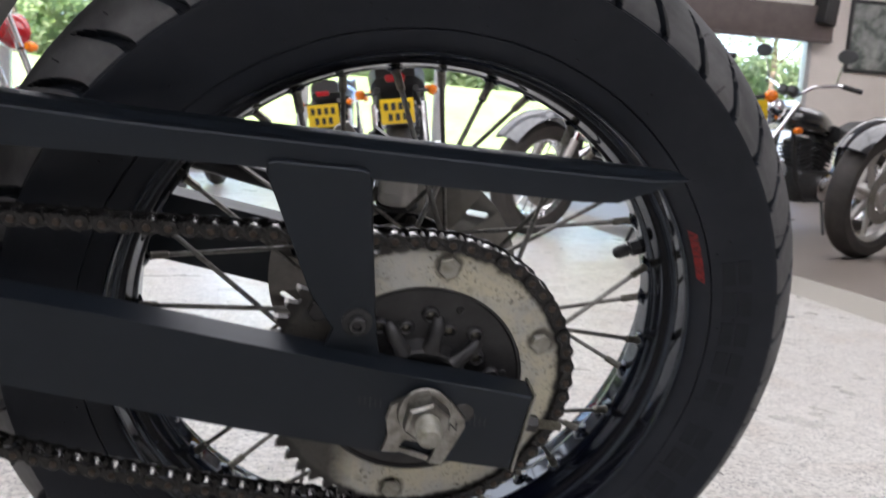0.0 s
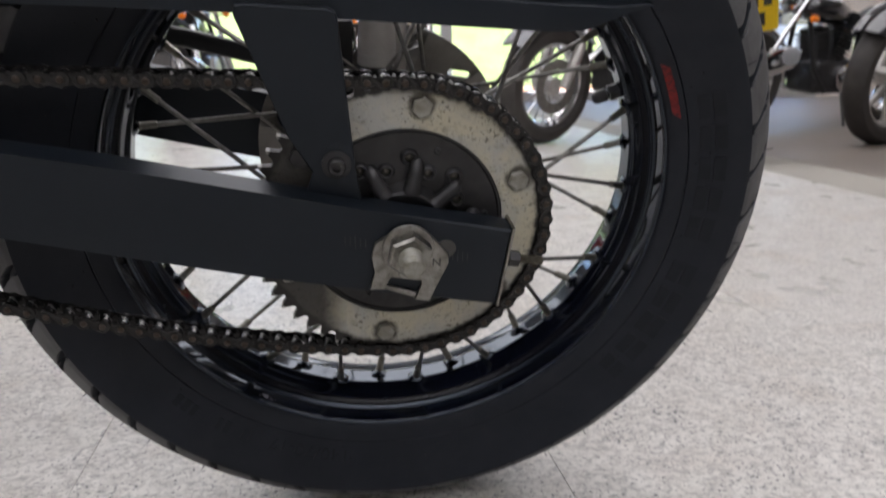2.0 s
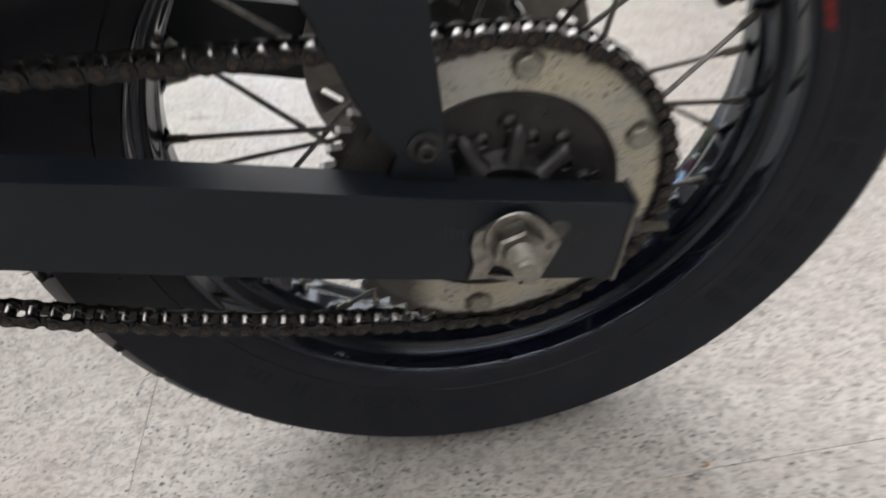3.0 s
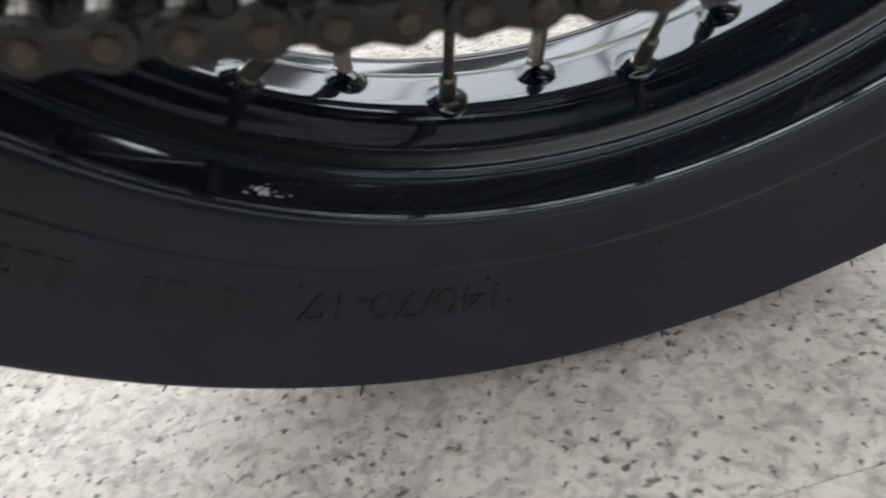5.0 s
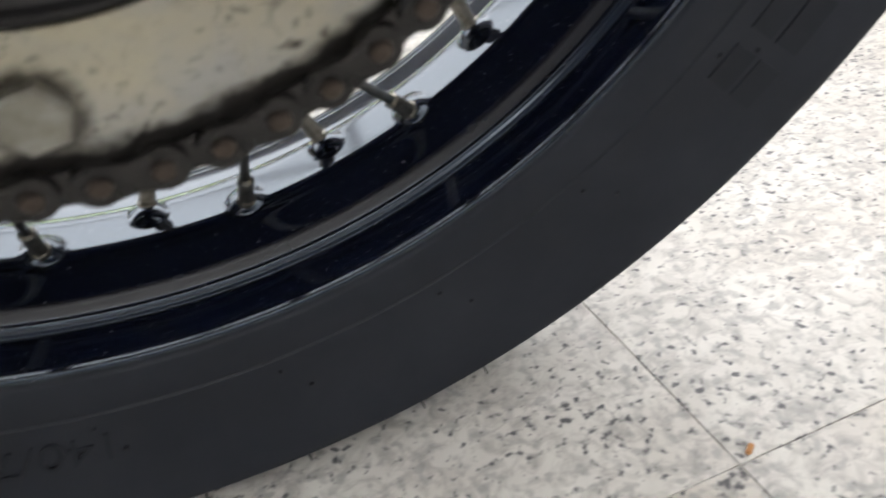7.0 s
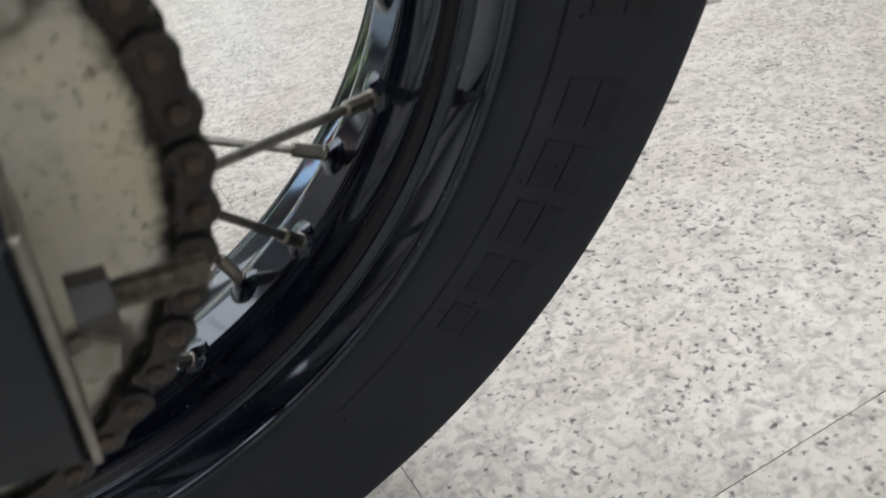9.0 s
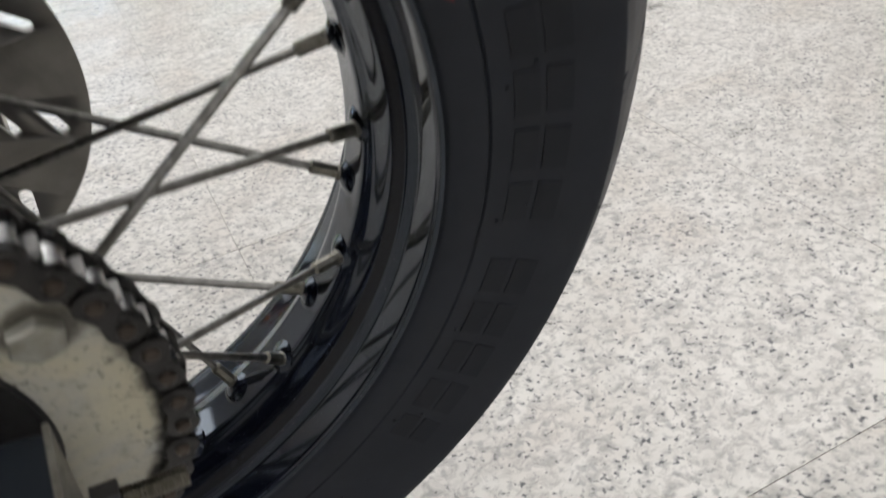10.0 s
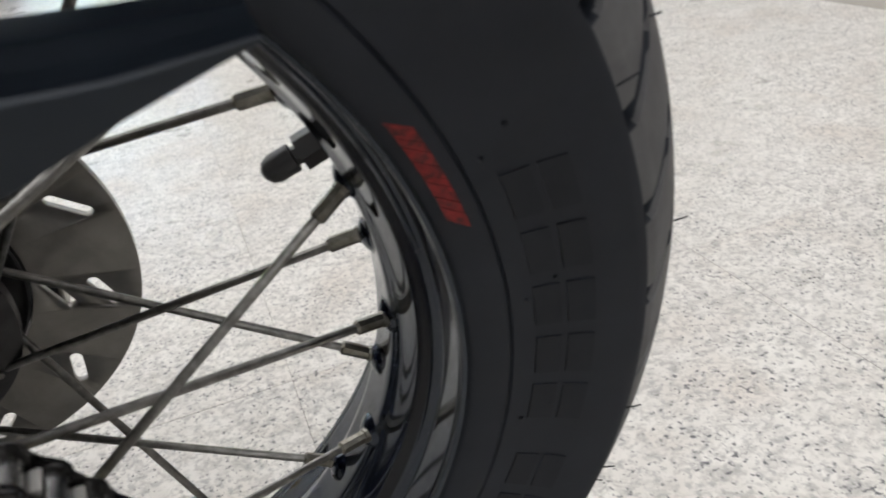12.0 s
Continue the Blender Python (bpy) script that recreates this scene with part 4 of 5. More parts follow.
def build_brake():
    bm = bmesh.new()
    n = 144
    ring_plate(bm, circle(0.112, n), circle(0.066, n), 0.0818, 0.0866)
    disc = part("brake_disc", bm, DISC, moto, "slotted steel brake disc")
    # through slots, as dark cut-outs with a bright rim
    cut = bmesh.new()
    for k, rr in [(k, 0.0955) for k in range(12)] + [(k, 0.0765) for k in (3, 7, 11)]:
        a = radians(30 * k + 13.5)
        m = Matrix.Rotation(-a, 4, "Y") @ Matrix.Translation((rr, 0.084, 0)) @ Matrix.Rotation(radians(52), 4, "Y")
        out = [(-0.0075 + 0.003 * math.cos(t), 0.003 * math.sin(t)) for t in [PI / 2 + PI * i / 6 for i in range(7)]] + [(0.0075 + 0.003 * math.cos(t), 0.003 * math.sin(t)) for t in [-PI / 2 + PI * i / 6 for i in range(7)]]
        before = len(cut.verts)
        prism(cut, out, -0.01, 0.01)
        cut.verts.ensure_lookup_table()
        bmesh.ops.transform(cut, matrix=m, verts=cut.verts[before:])
    cutter = new("slot_cutter", mesh_of("slot_cutter", cut, DISC))
    cutter.parent = moto
    mod = disc.modifiers.new("slots", "BOOLEAN")
    mod.operation, mod.object, mod.solver = "DIFFERENCE", cutter, "EXACT"
    bpy.context.view_layer.update()
    me = bpy.data.meshes.new_from_object(disc.evaluated_get(bpy.context.evaluated_depsgraph_get()))
    disc.modifiers.clear()
    disc.data = me
    bpy.data.objects.remove(cutter)
    bm = lathe(bmesh.new(), [(0.0620, 0.0815), (0.0640, 0.0805), (0.0650, 0.0810), (0.0650, 0.0870), (0.0500, 0.0880), (0.0400, 0.0860), (0.0400, 0.0760), (0.0520, 0.0790)], 72)
    part("disc_carrier", bm, CAST, disc)
    for k in range(6):
        a = radians(60 * k + 20)
        bm = hexagon(bmesh.new(), (0.058 * math.cos(a), 0.058 * math.sin(a)), 0.0062, 0.0790, 0.0745, 0.2 * k)
        part("bolt", bm, NUT, disc)
    bm = bmesh.new()
    block(bm, (0.003, 0.104, 0.088), (0.040, 0.050, 0.052), 0.008, segments=3)
    caliper = part("brake_caliper", bm, ALLOY, moto, "silver brake caliper")
    bm = tube(bmesh.new(), [(-0.0057, 0.0655, z) for z in (0.0795, 0.0810, 0.0900, 0.0902, 0.0925, 0.0927, 0.1040, 0.1180, 0.1200)], [0.0158, 0.0168, 0.0165, 0.0160, 0.0160, 0.0164, 0.0158, 0.0148, 0.0130], 36)
    part("caliper_housing", bm, ALLOY, caliper, "turned silver housing of the caliper")
    bm = tube(bmesh.new(), [(-0.0057, 0.0655, z) for z in (0.0750, 0.0765, 0.0785, 0.0800)], [0.0165, 0.0178, 0.0178, 0.0160], 36)
    part("caliper_seal", bm, BLACKP, caliper)
    bm = bmesh.new()
    block(bm, (-0.0330, 0.0740, 0.0960), (0.0150, 0.0100, 0.0400), 0.003)
    part("pad_carrier", bm, BLACKP, caliper)
    bm = bmesh.new()
    block(bm, (-0.0236, 0.0700, 0.1000), (0.0020, 0.0080, 0.0170), 0.0006)
    part("pad_edge", bm, ALLOY, caliper)
    bm = prism(bmesh.new(), [(-0.088, 0.098), (-0.052, 0.098), (-0.040, 0.126), (-0.048, 0.136), (-0.056, 0.133)], 0.106, 0.111, 0.0008, 1)
    part("caliper_bracket", bm, ALLOY, moto, "silver caliper bracket")
    pts, rad = [], []
    for k in range(17):
        pts.append((-0.036 + 0.018 * k / 16, 0.112, 0.100 + 0.028 * k / 16))
        rad.append(0.0088 if k % 4 < 2 else 0.0070)
    part("rubber_boot", tube(bmesh.new(), pts, rad, 18), BLACKP, moto, "ribbed black rubber boot")
    bm = tube(bmesh.new(), [(-0.300, 0.120, 0.118), (-0.169, 0.120, 0.090), (-0.106, 0.120, 0.074), (-0.030, 0.118, 0.080)], 0.0085, 14)
    part("brake_stay", bm, BLACKP, moto, "black tube beside the brake")


build_brake()


def build_unseen_body():
    """Tail, seat, tank, engine, fork and front wheel, out of view and added to shade the rear wheel; the wheelbase is
    1.40 m and the front points to -x.
    """
    bm = lathe(bmesh.new(), [(0.372, -0.090), (0.392, -0.075), (0.400, 0.0), (0.392, 0.075), (0.372, 0.090), (0.368, 0.086), (0.394, 0.0), (0.368, -0.086)], 40, 62, 96)
    part("rear_mudguard", bm, BLACKP, moto, "unseen black rear mudguard, added to shade the tyre", 60)
    bm = bmesh.new()
    loops = []
    for k in range(15):
        u = k / 14
        x = 0.16 - 0.72 * u
        top = 0.525 - 0.075 * math.sin(PI * min(1.0, u * 1.25)) + 0.02 * u
        wide = 0.085 + 0.06 * math.sin(PI * min(1.0, 0.15 + u * 0.8))
        loops.append([bm.verts.new((x, wide * yy, top + zz)) for yy, zz in ((-0.9, -0.085), (-1.05, -0.03), (-0.8, 0.0), (0, 0.012), (0.8, 0.0), (1.05, -0.03), (0.9, -0.085))])
    for p, q in zip(loops, loops[1:]):
        for j in range(7):
            bm.faces.new((p[j], p[(j + 1) % 7], q[(j + 1) % 7], q[j]))
    bm.faces.new(loops[0]), bm.faces.new(loops[-1])
    part("seat", bm, SEAT, moto, "black vinyl seat", 60)
    bm = bmesh.new()
    bmesh.ops.create_uvsphere(bm, u_segments=32, v_segments=18, radius=1.0)
    for v in bm.verts:
        x = v.co.x
        v.co = Vector((-0.80 + 0.30 * x, v.co.y * (0.155 - 0.03 * max(0, x)), 0.53 + (0.14 if v.co.z > 0 else 0.09) * v.co.z - 0.03 * x))
    part("fuel_tank", bm, INKY, moto, "black lacquered fuel tank")
    for sy in (-1, 1):
        bm = tube(bmesh.new(), [(-1.04, 0.03 * sy, 0.55), (-0.80, 0.12 * sy, 0.40), (-0.56, 0.13 * sy, 0.18), (-0.60, 0.12 * sy, -0.02), (-0.86, 0.11 * sy, -0.10), (-1.00, 0.05 * sy, 0.42)], 0.017, 12)
        part("frame_tube", bm, SATIN, moto)
        bm = tube(bmesh.new(), [(-0.62, 0.11 * sy, 0.42), (-0.25, 0.10 * sy, 0.425), (0.18, 0.08 * sy, 0.47)], 0.014, 12)
        part("subframe_tube", bm, SATIN, moto)
        bm = tube(bmesh.new(), [(-1.40, 0.095 * sy, 0.0), (-1.30, 0.095 * sy, 0.26)], 0.028, 14)
        part("fork_slider", bm, SATIN, moto)
        bm = tube(bmesh.new(), [(-1.30, 0.095 * sy, 0.26), (-1.13, 0.095 * sy, 0.66)], 0.019, 14)
        part("fork_tube", bm, CHROME, moto)
        bm = tube(bmesh.new(), [(-1.10, 0.02 * sy, 0.68), (-1.08, 0.18 * sy, 0.74), (-1.00, 0.36 * sy, 0.75)], 0.011, 10)
        part("handlebar", bm, SATIN, moto)
    bm = bmesh.new()
    block(bm, (-0.78, 0, 0.06), (0.40, 0.26, 0.26), 0.05, segments=3)
    engine = part("crankcase", bm, CAST, moto, "dark metal crankcase")
    for k in range(7):
        bm = bmesh.new()
        block(bm, (-0.84 - 0.006 * k, 0, 0.20 + 0.026 * k), (0.18, 0.20, 0.010), 0.003, segments=1)
        part("cooling_fin", bm, CAST, engine)
    bm = bmesh.new()
    block(bm, (-0.86, 0, 0.28), (0.13, 0.15, 0.20), 0.01)
    part("cylinder", bm, CAST, engine)
    bm = lathe(bmesh.new(), [(0.228, 0.036), (0.255, 0.052), (0.290, 0.050), (0.312, 0.030), (0.316, 0.0), (0.312, -0.030), (0.290, -0.050), (0.255, -0.052), (0.228, -0.036)], 64)
    bmesh.ops.translate(bm, verts=bm.verts, vec=(-1.40, 0, -0.004))
    front = part("front_wheel", bm, RUBBER, moto, "black rubber front tyre")
    bm = lathe(bmesh.new(), [(0.236, 0.038), (0.226, 0.036), (0.214, 0.015), (0.214, -0.015), (0.226, -0.036), (0.236, -0.038)], 64)
    bmesh.ops.translate(bm, verts=bm.verts, vec=(-1.40, 0, -0.004))
    part("front_rim", bm, GLOSS, front)
    bm = tube(bmesh.new(), [(-1.40, -0.06, -0.004), (-1.40, 0.06, -0.004)], 0.04, 24)
    part("front_hub", bm, CAST, front)
    for k in range(18):
        a = 2 * PI * k / 18
        sy = 0.035 if k % 2 else -0.035
        bm = tube(bmesh.new(), [(-1.40 + 0.04 * math.cos(a + 0.4), sy, -0.004 + 0.04 * math.sin(a + 0.4)), (-1.40 + 0.214 * math.cos(a), 0, -0.004 + 0.214 * math.sin(a))], 0.002, 6)
        part("front_spoke", bm, STEEL, front)
    bm = tube(bmesh.new(), [(-0.66, -0.14, -0.06), (-0.70, -0.225, -0.20), (-0.74, -0.31, -0.385)], [0.013, 0.011, 0.011], 10)
    part("side_stand", bm, SATIN, moto)


build_unseen_body()


def crumb():
    """A scrap of orange plastic left on the floor."""
    ob = thing("plastic_scrap", "tiny orange-brown plastic scrap on the terrazzo floor", "scrap", pose(0.1784, -0.0576, 0.0005, 0, 0, 35))
    bm = bmesh.new()
    block(bm, (0, 0, 0.0011), (0.0052, 0.0024, 0.0020), 0.0007)
    part("sliver", bm, SCRAP, ob)


crumb()


# ---- outside the shop window ----
def build_outside():
    bm = bmesh.new()
    block(bm, (0, 0, -0.30), (4000, 4000, 0.2))
    tagged(part("ground", bm, GRASS), "green lawn outside the shop", "ground", kind="structure")
    bm = bmesh.new()
    block(bm, (0, 11.3, -0.16), (60, 6.0, 0.12), 0.02)
    tagged(part("pavement", bm, PAVING), "pale paved forecourt before the window", "pavement", kind="structure")
    # a mown bank that rises behind the forecourt
    bm = bmesh.new()
    nx, ny, grid = 60, 14, []
    for i in range(nx + 1):
        x = -30 + 60 * i / nx
        grid.append([bm.verts.new((x, 14.4 + 8.0 * k / ny, -0.19 + 2.3 * (0.5 - 0.5 * math.cos(PI * k / ny)) * (1 + 0.18 * noise.noise(Vector((x * 0.16, k * 0.1, 3.0)))))) for k in range(ny + 1)])
    for i in range(nx):
        for k in range(ny):
            bm.faces.new((grid[i][k], grid[i + 1][k], grid[i + 1][k + 1], grid[i][k + 1]))
    tagged(part("lawn", bm, GRASS), "sunlit grassy bank behind the forecourt", "lawn", kind="structure")
    bm = bmesh.new()
    block(bm, (0, 14.42, -0.12), (60, 0.16, 0.20), 0.02)
    tagged(part("kerb", bm, KERB), "terracotta kerb at the foot of the grassy bank", "kerb", kind="structure")
    rng = random.Random(11)
    # leafy clumps, one mesh a tree
    def tree(x, y, h, spread):
        t = thing("tree", "broadleaf tree with pale green leaves", "tree", pose(x, y, 1.9), group="trees outside")
        bm = tube(bmesh.new(), [(0, 0, 0), (0.04, 0.02, h * 0.3), (-0.03, 0.05, h * 0.62)], [0.14, 0.10, 0.05], 10)
        for k in range(6):
            a = rng.uniform(0, 2 * PI)
            z = h * rng.uniform(0.25, 0.5)
            tube(bm, [(0, 0, z), (spread * 0.4 * math.cos(a), spread * 0.4 * math.sin(a), z + h * 0.15), (spread * 0.7 * math.cos(a), spread * 0.7 * math.sin(a), z + h * 0.3)], [0.05, 0.035, 0.012], 6)
        part("trunk", bm, BARK, t)
        verts, faces = [], []
        for k in range(150):
            d = Vector((rng.gauss(0, 1), rng.gauss(0, 1), rng.gauss(0, 1))).normalized() * rng.uniform(0.35, 1.0)
            c = Vector((d.x * spread, d.y * spread, h * 0.58 + d.z * h * 0.42))
            for q in range(26):
                p = c + Vector((rng.gauss(0, 0.22), rng.gauss(0, 0.22), rng.gauss(0, 0.18)))
                u = Vector((rng.gauss(0, 1), rng.gauss(0, 1), rng.gauss(0, 1))).normalized() * rng.uniform(0.07, 0.12)
                w = u.orthogonal().normalized() * rng.uniform(0.035, 0.06)
                i = len(verts)
                verts += [p - u, p + w, p + u, p - w]
                faces.append((i, i + 1, i + 2, i + 3))
        me = bpy.data.meshes.new("crown")
        me.from_pydata([tuple(v) for v in verts], [], faces)
        me.materials.append(LEAF)
        tagged(part("crown", me, LEAF, t), kind="stuff")
    for x, y, h, s in ((-4.6, 25.0, 6.6, 2.4), (-0.4, 26.5, 6.0, 2.2), (3.4, 25.2, 6.8, 2.5), (7.6, 26.4, 6.2, 2.4), (12.4, 25.0, 6.6, 2.5), (16.6, 26.2, 6.4, 2.4), (-9.0, 26.0, 6.4, 2.4)):
        tree(x, y, h, s)
    # low hedge behind the lawn
    verts, faces = [], []
    for k in range(16000):
        p = Vector((rng.uniform(-14, 24), 29.5 + rng.uniform(-0.6, 0.6), rng.uniform(1.8, 4.6)))
        u = Vector((rng.gauss(0, 1), rng.gauss(0, 1), rng.gauss(0, 1))).normalized() * rng.uniform(0.14, 0.26)
        w = u.orthogonal().normalized() * rng.uniform(0.09, 0.15)
        i = len(verts)
        verts += [p - u, p + w, p + u, p - w]
        faces.append((i, i + 1, i + 2, i + 3))
    # dense inner growth
    nx, nz = 120, 30
    first = len(verts)
    for i in range(nx + 1):
        for k in range(nz + 1):
            x, z = -16 + 42 * i / nx, 1.7 + 2.6 * k / nz
            verts.append(Vector((x, 30.4 + 0.9 * noise.noise(Vector((x * 1.3, z * 1.3, 5.0))), z + 0.5 * noise.noise(Vector((x * 0.8, 2.0, z))))))
    for i in range(nx):
        for k in range(nz):
            q = first + i * (nz + 1) + k
            faces.append((q, q + nz + 1, q + nz + 2, q + 1))
    me = bpy.data.meshes.new("hedge")
    me.from_pydata([tuple(v) for v in verts], [], faces)
    me.materials.append(LEAF)
    tagged(part("hedge", me, LEAF), "green hedge along the top of the bank", "hedge", kind="stuff")
    # parked car
    car = thing("car", "white hatchback parked on the forecourt", "car", pose(7.2, 10.6, -0.10, 0, 0, 8))
    out = [(-2.0, 0.25), (-2.05, 0.70), (-1.85, 0.95), (-1.35, 1.38), (-0.2, 1.45), (0.55, 1.02), (1.75, 0.86), (2.05, 0.62), (2.05, 0.25)]
    bm = prism(bmesh.new(), out, -0.82, 0.82, 0.09, 4)
    part("body", bm, WHITEP, car)
    bm = prism(bmesh.new(), [(-1.55, 0.98), (-1.25, 1.31), (-0.25, 1.37), (0.38, 1.01)], -0.826, 0.826, 0.01, 1)
    part("side_window", bm, INKY, car)
    for x in (-1.25, 1.30):
        for y in (-0.74, 0.74):
            bm = lathe(bmesh.new(), [(0.0, -0.08), (0.20, -0.10), (0.30, -0.09), (0.315, 0.0), (0.30, 0.09), (0.0, 0.08)], 28)
            bmesh.ops.translate(bm, verts=bm.verts, vec=(x, y, 0.315))
            part("wheel", bm, RUBBER, car)


build_outside()


# ---- other motorcycles on show ----
def wheel_of(parent, x, radius, width, cast, rim_mat):
    bm = lathe(bmesh.new(), [(radius - 0.095, width * 0.34), (radius - 0.07, width * 0.48), (radius - 0.03, width * 0.47), (radius - 0.008, width * 0.28), (radius, 0.0),
                             (radius - 0.008, -width * 0.28), (radius - 0.03, -width * 0.47), (radius - 0.07, -width * 0.48), (radius - 0.095, -width * 0.34)], 48)
    bmesh.ops.translate(bm, verts=bm.verts, vec=(x, 0, radius))
    wheel = part("wheel", bm, DUSTY, parent, "dusty black rubber tyre")
    bm = lathe(bmesh.new(), [(radius - 0.085, width * 0.36), (radius - 0.10, width * 0.34), (radius - 0.115, width * 0.15), (radius - 0.115, -width * 0.15), (radius - 0.10, -width * 0.34), (radius - 0.085, -width * 0.36)], 48)
    bmesh.ops.translate(bm, verts=bm.verts, vec=(x, 0, radius))
    part("rim", bm, rim_mat, wheel)
    for k in range(cast):
        a = 2 * PI * k / cast
        c, s = math.cos(a), math.sin(a)
        bm = bmesh.new()
        b = a + 0.16
        tube(bm, [(x + 0.03 * c, 0, radius + 0.03 * s), (x + (radius - 0.11) * math.cos(b), 0, radius + (radius - 0.11) * math.sin(b))], [0.02, 0.012] if cast < 9 else 0.004, 8)
        part("spoke", bm, rim_mat, wheel)
    bm = tube(bmesh.new(), [(x, -0.06, radius), (x, 0.06, radius)], 0.045, 20)
    part("hub", bm, ALLOY, wheel)
    bm = ring_plate(bmesh.new(), circle(0.14, 36, 0, (x, radius)), circle(0.085, 36, 0, (x, radius)), 0.062, 0.067)
    part("brake_disc", bm, DISC, wheel)


def motorbike(label, m, paint, rim_mat, cast=5, cruiser=False, case=False, plate=1.0, low=0.0, fender=None):
    """A parked motorcycle, front towards +x, on its side stand."""
    b = thing("motorcycle", label, "motorcycle", m @ pose(0, 0, 0, -8, 0, 0), group="motorcycles on show")
    fr, rr, fx, rx = (0.33, 0.32, 0.78, -0.70) if cruiser else (0.305, 0.31, 0.70, -0.68)
    wheel_of(b, fx, fr, 0.12, cast, rim_mat)
    wheel_of(b, rx, rr, 0.15, cast, rim_mat)
    head = Vector((0.40, 0, 0.92)) if cruiser else Vector((0.44, 0, 0.95))
    for sy in (-1, 1):
        y = 0.10 * sy
        bm = tube(bmesh.new(), [(fx - 0.02, y, fr), (fx - 0.12, y, fr + 0.22)], 0.026, 12)
        leg = part("fork_slider", bm, ALLOY, b, "silver fork slider")
        bm = tube(bmesh.new(), [(fx - 0.12, y, fr + 0.22), (head.x - 0.02, y, head.z + 0.02)], 0.019, 12)
        part("fork_tube", bm, CHROME, b, "bright fork tube")
        bm = tube(bmesh.new(), [(head.x - 0.04, 0.02 * sy, head.z + 0.05), (head.x - 0.06, 0.16 * sy, head.z + 0.14 - low), (head.x - 0.12, 0.30 * sy, head.z + 0.17 - low), (head.x - 0.22, 0.38 * sy, head.z + 0.15 - low)], 0.011, 10)
        bar = part("handlebar", bm, CHROME, b, "chrome handlebar half")
        bm = tube(bmesh.new(), [(head.x - 0.14, 0.315 * sy, head.z + 0.168 - low), (head.x - 0.24, 0.395 * sy, head.z + 0.147 - low)], 0.017, 10)
        part("grip", bm, BLACKP, bar)
        bm = tube(bmesh.new(), [(head.x - 0.12, 0.28 * sy, head.z + 0.17 - low), (head.x - 0.08, 0.33 * sy, head.z + 0.34 - low * 2)], 0.005, 8)
        mirror = part("mirror_stalk", bm, CHROME, b) if not low else bm.free()
        bm = lathe(bmesh.new(), [(0.0, 0.014), (0.050, 0.010), (0.058, 0.0), (0.052, -0.006), (0.0, -0.008)], 20)
        bmesh.ops.scale(bm, verts=bm.verts, vec=(1.3, 1, 0.8))
        bmesh.ops.transform(bm, verts=bm.verts, matrix=pose(head.x - 0.08, 0.345 * sy, head.z + 0.36 - low * 2, 0, 0, 90))
        part("mirror", bm, BLACKP, mirror) if not low else bm.free()
        for nx, nz in ((head.x + 0.03, head.z - 0.16), (-0.86, 0.70)):
            bm = tube(bmesh.new(), [(nx, 0.10 * sy, nz), (nx, 0.17 * sy, nz)], 0.008, 8)
            stalk = part("indicator_stalk", bm, BLACKP, b)
            bm = lathe(bmesh.new(), [(0.0, -0.03), (0.02, -0.025), (0.027, 0.0), (0.02, 0.025), (0.0, 0.03)], 16)
            bmesh.ops.transform(bm, verts=bm.verts, matrix=pose(nx, 0.185 * sy, nz, 0, 0, 90))
            part("indicator", bm, AMBER, stalk, "amber indicator lens")
        bm = tube(bmesh.new(), [(-0.10, 0.10 * sy, 0.42), (-0.40, 0.12 * sy, 0.38), (rx, 0.11 * sy, rr)], 0.022, 10)
        part("swingarm", bm, BLACKP, b)
        bm = tube(bmesh.new(), [(-0.52, 0.13 * sy, 0.40), (-0.48, 0.13 * sy, 0.66)], [0.028, 0.028], 12)
        part("shock_absorber", bm, CHROME, b)
        bm = tube(bmesh.new(), [(head.x - 0.06, 0.04 * sy, head.z - 0.06), (0.26, 0.12 * sy, 0.42), (0.12, 0.13 * sy, 0.26), (-0.24, 0.13 * sy, 0.28), (-0.34, 0.12 * sy, 0.62), (-0.80, 0.10 * sy, 0.72)], 0.017, 10)
        part("frame_tube", bm, BLACKP, b)
    # lamp
    bm = lathe(bmesh.new(), [(0.0, -0.09), (0.05, -0.085), (0.085, -0.03), (0.094, 0.02), (0.090, 0.03)], 28)
    bmesh.ops.transform(bm, verts=bm.verts, matrix=pose(head.x + 0.10, 0, head.z - 0.05, 0, 0, -90))
    lamp = part("headlamp", bm, CHROME if cruiser else paint, b)
    bm = lathe(bmesh.new(), [(0.0, 0.045), (0.05, 0.040), (0.088, 0.028)], 28)
    bmesh.ops.transform(bm, verts=bm.verts, matrix=pose(head.x + 0.10, 0, head.z - 0.05, 0, 0, -90))
    part("lens", bm, CHROME, lamp, "bright lamp lens")
    for nx in (0.04, -0.04):
        bm = lathe(bmesh.new(), [(0.0, -0.03), (0.035, -0.028), (0.038, 0.02), (0.0, 0.022)], 20)
        bmesh.ops.transform(bm, verts=bm.verts, matrix=pose(head.x - 0.01, nx, head.z + 0.10, 60, 0, 90))
        part("instrument", bm, BLACKP, b)
    # tank, seat, mudguards
    bm = bmesh.new()
    bmesh.ops.create_uvsphere(bm, u_segments=28, v_segments=16, radius=1.0)
    for v in bm.verts:
        x = v.co.x
        w = 0.150 - 0.045 * max(0, -x) + 0.01 * x
        v.co = Vector((0.12 + 0.29 * x, v.co.y * w, 0.79 + (0.125 if v.co.z > 0 else 0.075) * v.co.z + 0.03 * x))
    part("fuel_tank", bm, paint, b, "lacquered fuel tank")
    bm = bmesh.new()
    n, loops = 12, []
